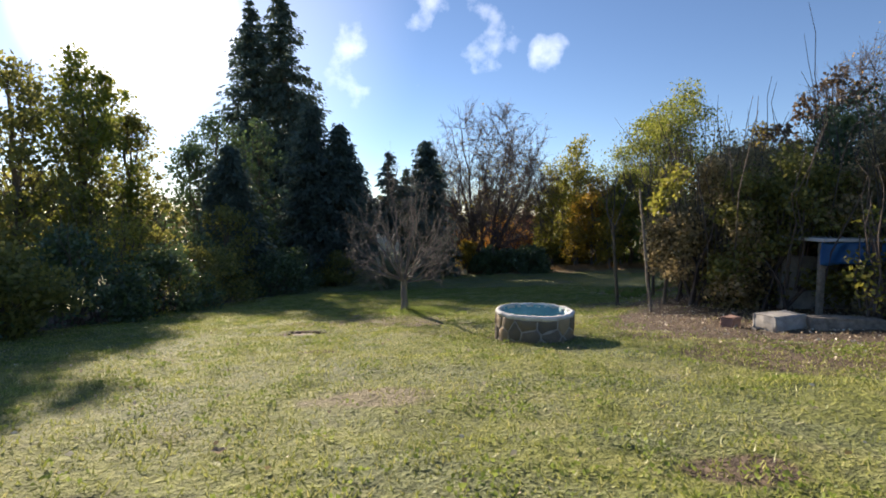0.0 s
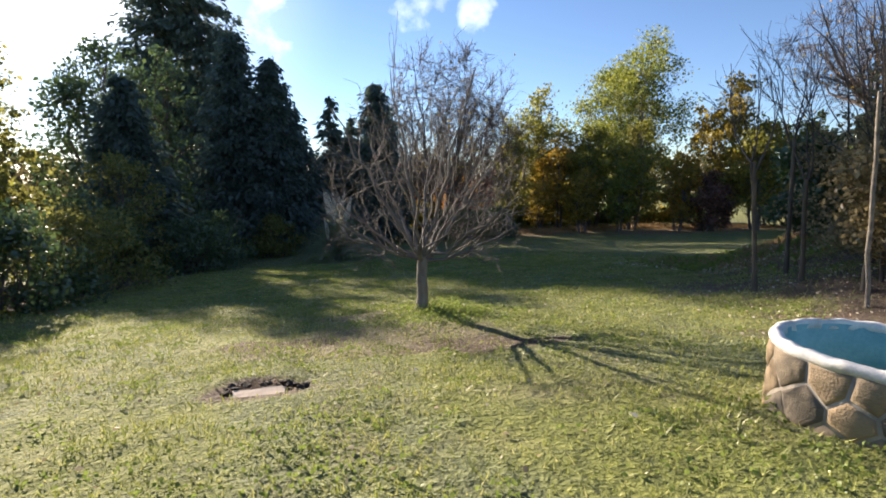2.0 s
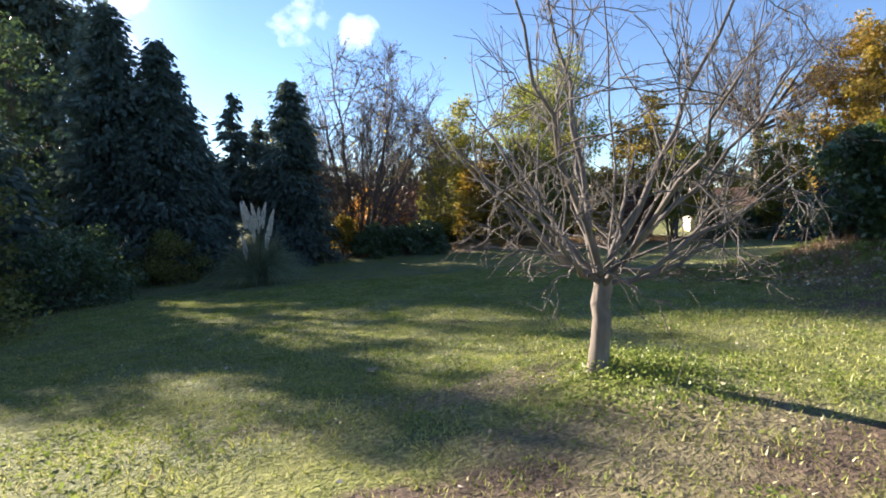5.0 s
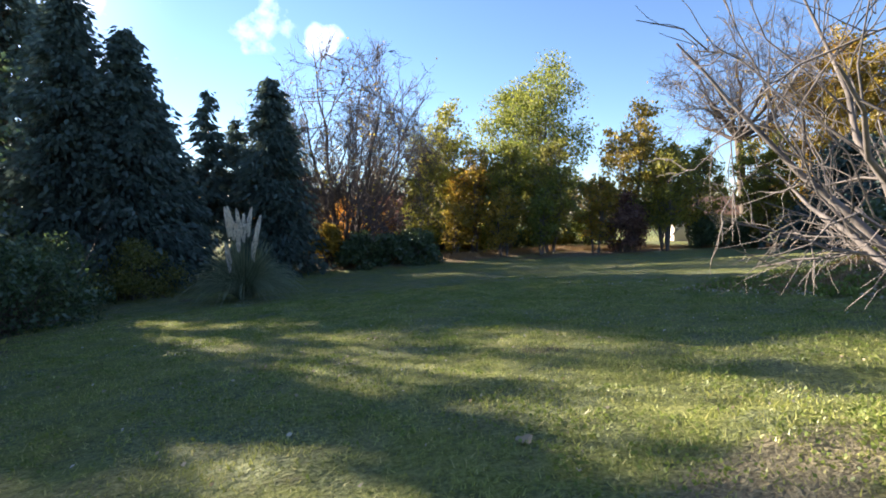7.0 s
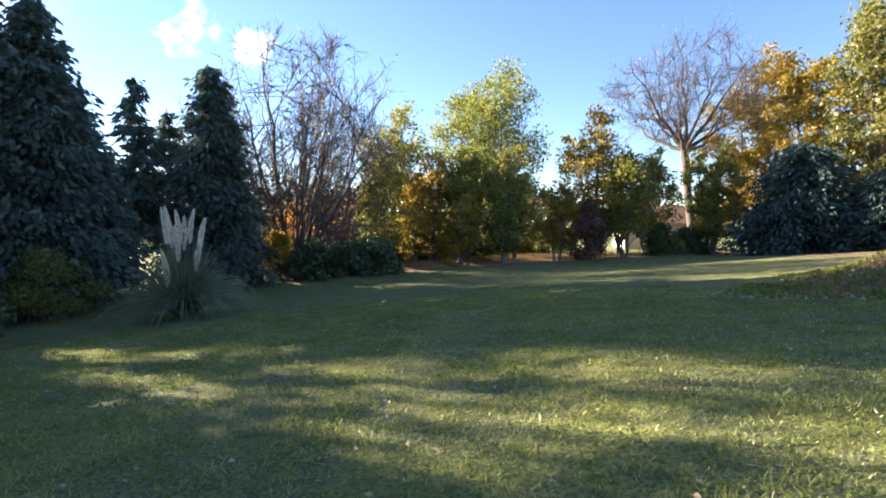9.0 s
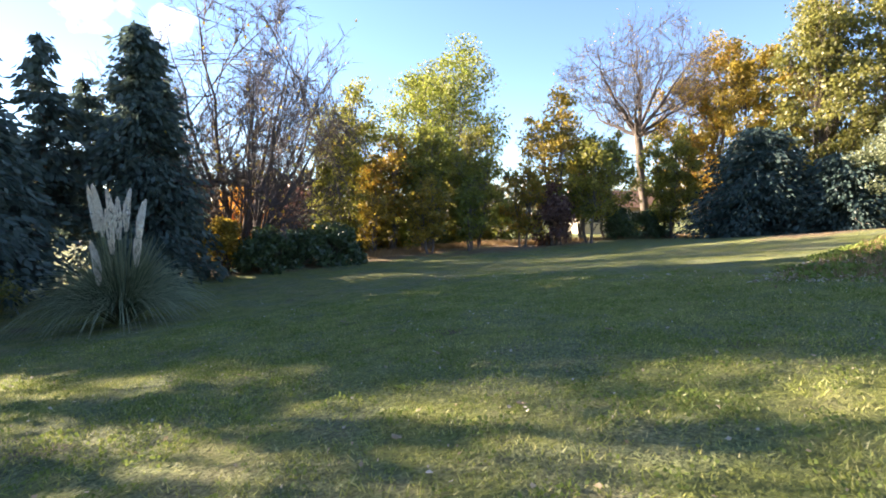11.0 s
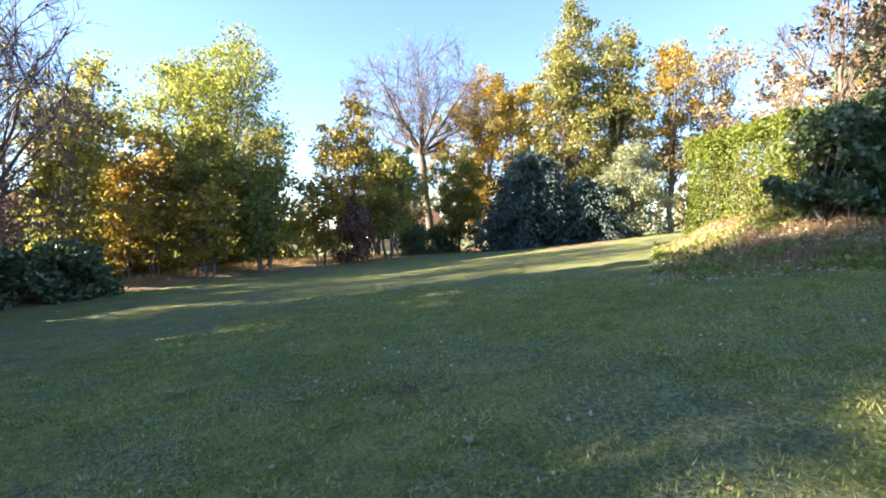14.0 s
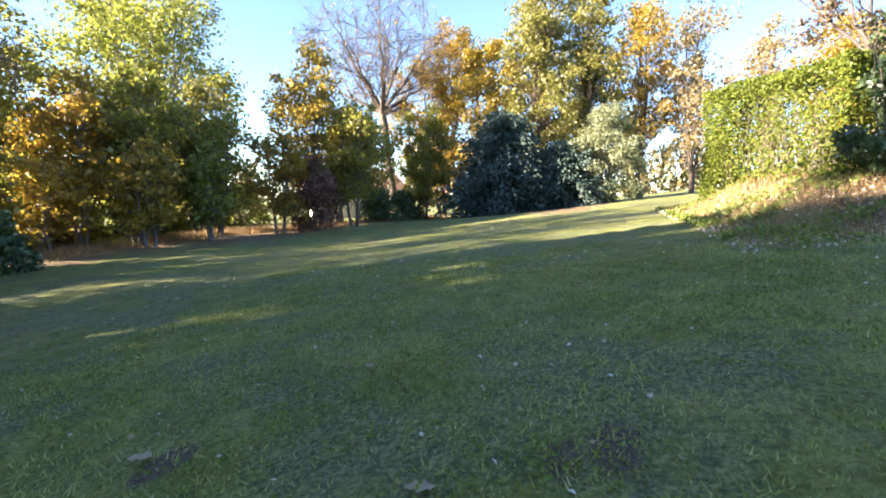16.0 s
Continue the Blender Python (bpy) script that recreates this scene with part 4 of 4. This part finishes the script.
# ---- round stone basin ----
def ring_mesh(profile, sides, wob=0.0, rng=None):
    """A closed ring turned from a profile of (radius, height)."""
    v, f, n = [], [], len(profile)
    for s in range(sides):
        a = 2 * math.pi * s / sides
        for k, (r, z) in enumerate(profile):
            w = (1 + wob * noise.noise((math.cos(a) * 6.5, math.sin(a) * 6.5, k * 0.7)))
            v.append((math.cos(a) * r * w, math.sin(a) * r * w, z + wob * 0.5 * noise.noise((math.cos(a) * 7, math.sin(a) * 7, 9 + k * 0.2))))
    for s in range(sides):
        t = (s + 1) % sides
        for k in range(n):
            m = (k + 1) % n
            f.append((s * n + k, t * n + k, t * n + m, s * n + m))
    return raw_mesh("ring", v, f)


def stone_basin(x, y, radius=0.56, height=0.42):
    rng = np.random.default_rng(17)
    base = ground_z(x, y) - 0.1
    root = thing("stone_basin", (x, y, base), "round field-stone basin with whitewashed rim and turquoise lining", "basin")
    top = height + 0.1
    mesh_part("core", ring_mesh(((radius - 0.016, 0.0), (radius - 0.018, top - 0.05), (radius - 0.05, top - 0.05), (radius - 0.05, 0.0)), 64), MORTAR, root, "pale mortar between the stones", True)
    mesh_part("lining", ring_mesh(((radius - 0.05, 0.05), (radius - 0.05, top - 0.025), (radius - 0.068, top - 0.025), (radius - 0.07, 0.05)), 64), LINING, root, "turquoise painted inner wall", True)
    bm = bmesh.new()
    bmesh.ops.create_circle(bm, cap_ends=True, segments=48, radius=radius - 0.06, matrix=Matrix.Translation((0, 0, 0.12)))
    part("bottom", bm, LINING, root, "turquoise painted bottom")
    mesh_part("rim", ring_mesh(((radius - 0.016, top - 0.06), (radius - 0.006, top - 0.028), (radius - 0.012, top - 0.008), (radius - 0.03, top), (radius - 0.066, top - 0.001), (radius - 0.07, top - 0.02), (radius - 0.07, top - 0.06)), 160, 0.024), RIM, root, "rough whitewashed cement rim")
    # stones: uneven many-sided pieces that share the wall between them
    around, wall_h = 2 * math.pi * radius, top - 0.055
    sites = []
    rows, cols = 3, 13
    for r in range(rows):
        for c in range(cols):
            sites.append((((c + 0.5 * (r % 2) + rng.uniform(-0.36, 0.36)) / cols * around) % around, (r + 0.5 + rng.uniform(-0.34, 0.34)) / rows * wall_h))
    for k, (sx, sz) in enumerate(sites):
        poly = [(-0.32, -sz), (0.32, -sz), (0.32, wall_h - sz), (-0.32, wall_h - sz)]
        for m, (ox, oz) in enumerate(sites):
            dx, dz = (ox - sx + around / 2) % around - around / 2, oz - sz
            far = math.hypot(dx, dz)
            if m == k or far > 0.5:
                continue
            nx, nz, lim = dx / far, dz / far, far / 2 - 0.007
            cut = []
            for a, b in zip(poly, poly[1:] + poly[:1]):
                da, db = a[0] * nx + a[1] * nz - lim, b[0] * nx + b[1] * nz - lim
                if da <= 0:
                    cut.append(a)
                if (da <= 0) != (db <= 0):
                    u = da / (da - db)
                    cut.append((a[0] + (b[0] - a[0]) * u, a[1] + (b[1] - a[1]) * u))
            poly = cut
            if len(poly) < 3:
                break
        if len(poly) < 3:
            continue
        n = len(poly)
        cx, cz = sum(p[0] for p in poly) / n, sum(p[1] for p in poly) / n
        proud = rng.uniform(0.01, 0.022)
        v, f = [], []
        for rad, shrink in ((radius - 0.03, 1.0), (radius - 0.022 + proud * 0.7, 0.95), (radius - 0.018 + proud, 0.72)):
            for px, pz in poly:
                qx, qz = sx + cx + (px - cx) * shrink, sz + cz + (pz - cz) * shrink
                v.append((math.cos(qx / radius) * rad, math.sin(qx / radius) * rad, qz))
        ang = (sx + cx) / radius
        v.append((math.cos(ang) * (radius - 0.016 + proud), math.sin(ang) * (radius - 0.016 + proud), sz + cz))
        for q in range(n):
            w = (q + 1) % n
            for lay in (0, n):
                f += [(lay + q, lay + w, lay + n + w), (lay + q, lay + n + w, lay + n + q)]
            f.append((2 * n + q, 2 * n + w, 3 * n))
        mesh_part("stone", raw_mesh("stone", v, f), FIELD_STONE, root)


stone_basin(1.32, 6.98)


# ---- old pit with a slab, stake, blocks, tarpaulin shelter ----
def pit(x, y):
    z = ground_z(x, y)
    rng = random.Random(4)
    root = thing("drain_pit", (x, y, z - 0.14), "shallow soil-edged pit with a pale slab in it", "pit")
    bm = bmesh.new()
    box(bm, (0.4, 0.24, 0.05), (-0.02, -0.06, 0.085), 0.012, 0.12)
    bmesh.ops.subdivide_edges(bm, edges=bm.edges[:], cuts=2, use_grid_fill=True)
    for v in bm.verts:
        v.co += Vector((rng.uniform(-0.012, 0.012), rng.uniform(-0.012, 0.012), rng.uniform(-0.004, 0.004)))
    part("slab", bm, SLAB, root, "pale pinkish worn slab")
    for k in range(30):
        a = rng.uniform(-0.5, 3.3)
        bm = bmesh.new()
        bmesh.ops.create_icosphere(bm, subdivisions=1, radius=rng.uniform(0.014, 0.034), matrix=Matrix.Translation((math.cos(a) * 0.3 + rng.uniform(-0.05, 0.05), math.sin(a) * 0.14 + rng.uniform(-0.03, 0.03), 0.11)) @ Matrix.Diagonal((1.4, 1.0, 0.7, 1)))
        for v in bm.verts:
            v.co += Vector((rng.uniform(-0.012, 0.012), rng.uniform(-0.012, 0.012), rng.uniform(-0.012, 0.012)))
        part("clod", bm, DARK_SOIL, root)


pit(-2.42, 8.62)


def stake(x, y, top):
    rng = np.random.default_rng(2)
    z = ground_z(x, y)
    root = thing("wooden_stake", (x, y, z - 0.1), "thin pale leaning wooden stake at the thicket edge", "stake")
    t = Tubes()
    t.add(arc((0, 0, 0), (top[0] - x, top[1] - y, top[2] - z + 0.1), 0, 8, rng, 0.008), np.linspace(0.026, 0.02, 8), 7)
    mesh_part("pole", t.mesh("pole"), OLD_WOOD, root, smooth=True)


stake(4.05, 9.45, (3.7, 9.3, 1.5))


def rubble(name, x, y, size, turn, material, label, seed, lift=0.0):
    rng = random.Random(seed)
    bm = bmesh.new()
    box(bm, size, (0, 0, size[2] / 2 - 0.03), 0.03, turn)
    bmesh.ops.subdivide_edges(bm, edges=bm.edges[:], cuts=1, use_grid_fill=True)
    for v in bm.verts:
        v.co += Vector([rng.uniform(-0.012, 0.012) for _ in range(3)])
    ob = part(name, bm, material)
    ob.location = (x, y, ground_z(x, y) + lift)
    tagged(ob, label, "stone")


rubble("stone_block", 4.95, 7.15, (0.62, 0.36, 0.25), 0.3, CONCRETE, "pale weathered concrete block lying on bare earth", 1)
rubble("wooden_sleeper", 5.75, 7.0, (0.95, 0.3, 0.2), -0.15, OLD_WOOD, "dark weathered timber sleeper lying on bare earth", 2)
rubble("broken_stone", 4.35, 7.35, (0.26, 0.2, 0.18), 0.6, PINK_STONE, "pinkish broken stone beside the block", 3)


def shelter(x, y):
    z = ground_z(x, y)
    root = thing("tarpaulin_shelter", (x, y, z), "low lean-to shelter with a blue tarpaulin and pale roof sheet", "shelter")
    for px, py in ((-0.6, -0.3), (0.6, -0.3), (-0.6, 0.5), (0.6, 0.5)):
        bm = bmesh.new()
        box(bm, (0.08, 0.08, 1.25), (px, py, 0.6), 0.008)
        part("post", bm, OLD_WOOD, root)
    bm = bmesh.new()
    box(bm, (1.4, 1.1, 0.05), (0, 0.1, 1.27), 0.01)
    part("roof_sheet", bm, WHITE_PAINT, root, "pale corrugated roof sheet")
    rng = np.random.default_rng(6)
    v, f, w = [], [], 30
    for j in range(7):
        for i in range(w):
            u = i / (w - 1)
            v.append((-0.69 + 1.38 * u, -0.4 + 0.03 * math.sin(u * 23 + j * 0.4) + 0.015 * j * math.sin(u * 9), 1.24 - 0.06 * j - 0.02 * math.sin(u * 12)))
    for j in range(6):
        for i in range(w - 1):
            f.append((j * w + i, j * w + i + 1, (j + 1) * w + i + 1, (j + 1) * w + i))
    ob = mesh_part("tarpaulin", raw_mesh("tarpaulin", v, f), TARP, root, "creased blue tarpaulin", True)
    ob.modifiers.new("thick", "SOLIDIFY").thickness = 0.006
    bm = bmesh.new()
    box(bm, (1.36, 0.12, 0.95), (0, 0.55, 0.47), 0.01)
    part("back_wall", bm, CONCRETE, root, "grey block back wall")


shelter(6.7, 8.2)


# ---- far house ----
def house(x, y):
    root = thing("house", (x, y, ground_z(x, y)), "small cream house with a low brown roof among trees", "house")
    root.rotation_euler = (0, 0, radians(-40))
    bm = bmesh.new()
    box(bm, (7.0, 5.0, 2.5), (0, 0, 1.25))
    part("wall", bm, CREAM, root)
    bm = bmesh.new()
    vs = [bm.verts.new(p) for p in ((-4, -3, 2.4), (4, -3, 2.4), (4, 3, 2.4), (-4, 3, 2.4), (-4, 0, 4.0), (4, 0, 4.0))]
    for q in ((0, 1, 5, 4), (2, 3, 4, 5), (0, 4, 3), (1, 2, 5), (3, 2, 1, 0)):
        bm.faces.new([vs[i] for i in q])
    part("roof", bm, ROOF, root)
    for wx in (-2, 1.6):
        bm = bmesh.new()
        box(bm, (1.2, 0.1, 1.1), (wx, -2.51, 1.5), 0.02)
        win = part("window", bm, WHITE_PAINT, root)
        bm = bmesh.new()
        box(bm, (1.0, 0.04, 0.9), (wx, -2.56, 1.5))
        part("pane", bm, DARK_GLASS, win)


house(37.2, 40.8)


# ---- grass, weeds, litter ----
def zs(x, y):
    return np.array([ground_z(a, b) for a, b in zip(x, y)])


def patchy(x, y, scale, off):
    return np.array([noise.noise((a * scale + off, b * scale, off)) for a, b in zip(x, y)])


def grass_blades():
    rng = np.random.default_rng(1)
    n = 340000
    x, y = rng.uniform(-8.5, 7.0, n), rng.uniform(0.8, 26, n)
    thin = patchy(x[::1], y, 0.9, 4.0)
    keep = (thin > rng.uniform(-0.75, 0.25, n)) & ~((np.abs(x + 2.42) < 0.4) & (np.abs(y - 8.64) < 0.24)) & (np.hypot(x - 1.45, y - 7.05) > 0.62)
    keep &= ~((np.hypot((x - 5.4) / 2.6, (y - 8) / 2.4) < 1) & (rng.uniform(0, 1, n) < 0.93))
    x, y = x[keep], y[keep]
    z = zs(x, y)
    k = len(x)
    h = rng.uniform(0.012, 0.035, k) * (1 + 1.0 * np.clip(patchy(x, y, 1.6, 9.0), 0, 1) + 1.3 * np.clip(patchy(x, y, 3.6, 15.0), 0, 1))
    a = rng.uniform(0, 2 * math.pi, k)
    w = 0.006
    lean = rng.normal(size=(k, 2)) * 0.7 * h[:, None]
    v = np.stack((np.stack((x - np.cos(a) * w, y - np.sin(a) * w, z - 0.005), 1), np.stack((x + np.cos(a) * w, y + np.sin(a) * w, z - 0.005), 1),
                  np.stack((x + lean[:, 0], y + lean[:, 1], z + h), 1)), 1).reshape(-1, 3)
    ob = mesh_part("grass", raw_mesh("grass", v, np.arange(3 * k).reshape(-1, 3)), GRASS)
    tagged(ob, "short uneven autumn lawn grass", "grass", kind="stuff")


def weeds():
    rng = np.random.default_rng(8)
    n = 270000
    x, y = rng.uniform(-8, 8, n), rng.uniform(0.8, 27, n)
    keep = 0.7 * patchy(x, y, 0.8, 21.0) + 0.9 * patchy(x, y, 3.1, 2.0) > rng.uniform(0.0, 0.45, n)
    keep &= (np.hypot(x - 1.45, y - 7.05) > 0.64) & ~((np.abs(x + 2.42) < 0.4) & (np.abs(y - 8.64) < 0.24)) & (np.hypot((x - 5.4) / 2.6, (y - 8) / 2.4) > 0.9)
    x, y = x[keep], y[keep]
    p = np.stack((x, y, zs(x, y) + rng.uniform(0.005, 0.03, len(x)) + 0.07 * np.clip(patchy(x, y, 3.1, 2.0), 0, 1)), 1)
    p = np.concatenate((p, np.stack((rng.normal(-0.55, 0.45, 2600), rng.normal(11.2, 0.32, 2600), np.zeros(2600)), 1)))
    p[-2600:, 2] = zs(p[-2600:, 0], p[-2600:, 1]) + np.abs(rng.normal(size=2600)) * 0.06
    x, y = rng.uniform(-4, 5, 70000), rng.uniform(15.5, 26, 70000)
    keep = patchy(x, y, 1.1, 41.0) + 1.1 * patchy(x, y, 4.2, 12.0) > rng.uniform(0.15, 0.6, 70000)
    x, y = x[keep], y[keep]
    p = np.concatenate((p, np.stack((x, y, zs(x, y) + rng.uniform(0.01, 0.06, len(x))), 1)))
    ob = mesh_part("weeds", leaves_mesh("weeds", p, 0.021, rng, long=1.3, down=-0.2), WEED)
    tagged(ob, "low broad-leaved weeds and clover in the lawn", "weeds", kind="stuff")


def litter():
    rng = np.random.default_rng(9)
    n = 1900
    x, y = rng.uniform(-8, 8, n), rng.uniform(0.8, 30, n)
    x2, y2 = rng.normal(5.4, 1.3, 2600), rng.normal(8.2, 1.6, 2600)
    x3, y3 = rng.uniform(5.5, 17, 6000), rng.uniform(13.0, 18.3, 6000)
    x4, y4 = rng.uniform(-4, 7, 420), rng.uniform(14, 28, 420)
    x, y = np.concatenate((x, x4, x2, x3)), np.concatenate((y, y4, y2, y3))
    p = np.stack((x, y, zs(x, y) + 0.03), 1)
    ways = rng.normal(size=(len(x), 3)) * (1, 1, 0.15)
    p = p[np.hypot(p[:, 0] - 1.335, p[:, 1] - 6.98) > 0.6]
    ways = ways[:len(p)]
    ob = mesh_part("fallen_leaves", leaves_mesh("fallen_leaves", p, np.where((p[:, 0] > 5.4) & (p[:, 1] > 12), 0.045, 0.026), rng, long=1.5, down=0, ways=ways), FALLEN)
    tagged(ob, "scattered fallen leaves, tan and pale", "leaves", kind="stuff")


def tall_dry_grass():
    rng = np.random.default_rng(10)
    n = 26000
    t = rng.uniform(0, 1, n)
    x = np.where(t < 0.4, rng.uniform(6.0, 17, n), np.where(t < 0.7, rng.uniform(3, 20, n), rng.uniform(18, 34, n)))
    y = np.where(t < 0.4, rng.uniform(13.5, 18, n), np.where(t < 0.7, rng.normal(39.2, 0.7, n), 38.5 - (x - 18) * 0.42 + rng.normal(size=n) * 0.7))
    z = zs(x, y)
    h = np.where(t < 0.4, rng.uniform(0.06, 0.22, n), rng.uniform(0.1, 0.35, n))
    a = rng.uniform(0, 2 * math.pi, n)
    w = 0.012
    lean = rng.normal(size=(n, 2)) * 0.35 * h[:, None]
    v = np.stack((np.stack((x - np.cos(a) * w, y - np.sin(a) * w, z - 0.01), 1), np.stack((x + np.cos(a) * w, y + np.sin(a) * w, z - 0.01), 1),
                  np.stack((x + lean[:, 0], y + lean[:, 1], z + h), 1)), 1).reshape(-1, 3)
    ob = mesh_part("dry_grass", raw_mesh("dry_grass", v, np.arange(3 * n).reshape(-1, 3)), DRY_GRASS)
    tagged(ob, "tall straw-coloured dry grass on the bank and lawn end", "grass", kind="stuff")


def bank_weeds():
    rng = np.random.default_rng(18)
    n = 22000
    x, y = rng.uniform(5.5, 17, n), rng.uniform(12.5, 18.3, n)
    keep = patchy(x, y, 0.9, 31.0) + 0.4 * patchy(x, y, 3.0, 5.0) > rng.uniform(-0.1, 0.4, n)
    x, y = x[keep], y[keep]
    p = np.stack((x, y, zs(x, y) + rng.uniform(0.02, 0.16, len(x))), 1)
    ob = mesh_part("bank_weeds", leaves_mesh("bank_weeds", p, 0.06, rng, long=1.6, down=-0.3), WEED)
    tagged(ob, "patchy green weeds on the leaf-strewn bank", "weeds", kind="stuff")


def single_leaf(x, y, size, turn, seed):
    """One large curled leaf lying on the grass."""
    rng = random.Random(seed)
    bm = bmesh.new()
    rim = []
    for k in range(14):
        a = 2 * math.pi * k / 14
        r = size * (0.55 + 0.45 * abs(math.cos(a * 1.5))) * rng.uniform(0.85, 1.1)
        rim.append(bm.verts.new((math.cos(a) * r, math.sin(a) * r * 0.8, 0.018 + 0.02 * rng.random())))
    mid = bm.verts.new((0, 0, 0.012))
    for k in range(14):
        bm.faces.new((mid, rim[k], rim[(k + 1) % 14]))
    ob = part("fallen_leaf", bm, FALLEN)
    ob.location, ob.rotation_euler = (x, y, ground_z(x, y) + 0.012), (0, 0, turn)
    ob.modifiers.new("thick", "SOLIDIFY").thickness = 0.002
    tagged(ob, "large pale curled leaf lying on the lawn", "leaf", "large fallen leaves")


for k, (lx, ly) in enumerate(((-0.59, 21.08), (-1.16, 19.24), (-0.5, 22.75), (0.87, 21.98), (-0.58, 21.03), (-2.38, 12.69), (-2.94, 17.51), (-1.33, 2.86), (0.6, 18.12), (-1.94, 17.3))):
    single_leaf(lx, ly, 0.045 + 0.012 * (k % 3), k * 1.3, k)

grass_blades()
bank_weeds()
weeds()
litter()
tall_dry_grass()
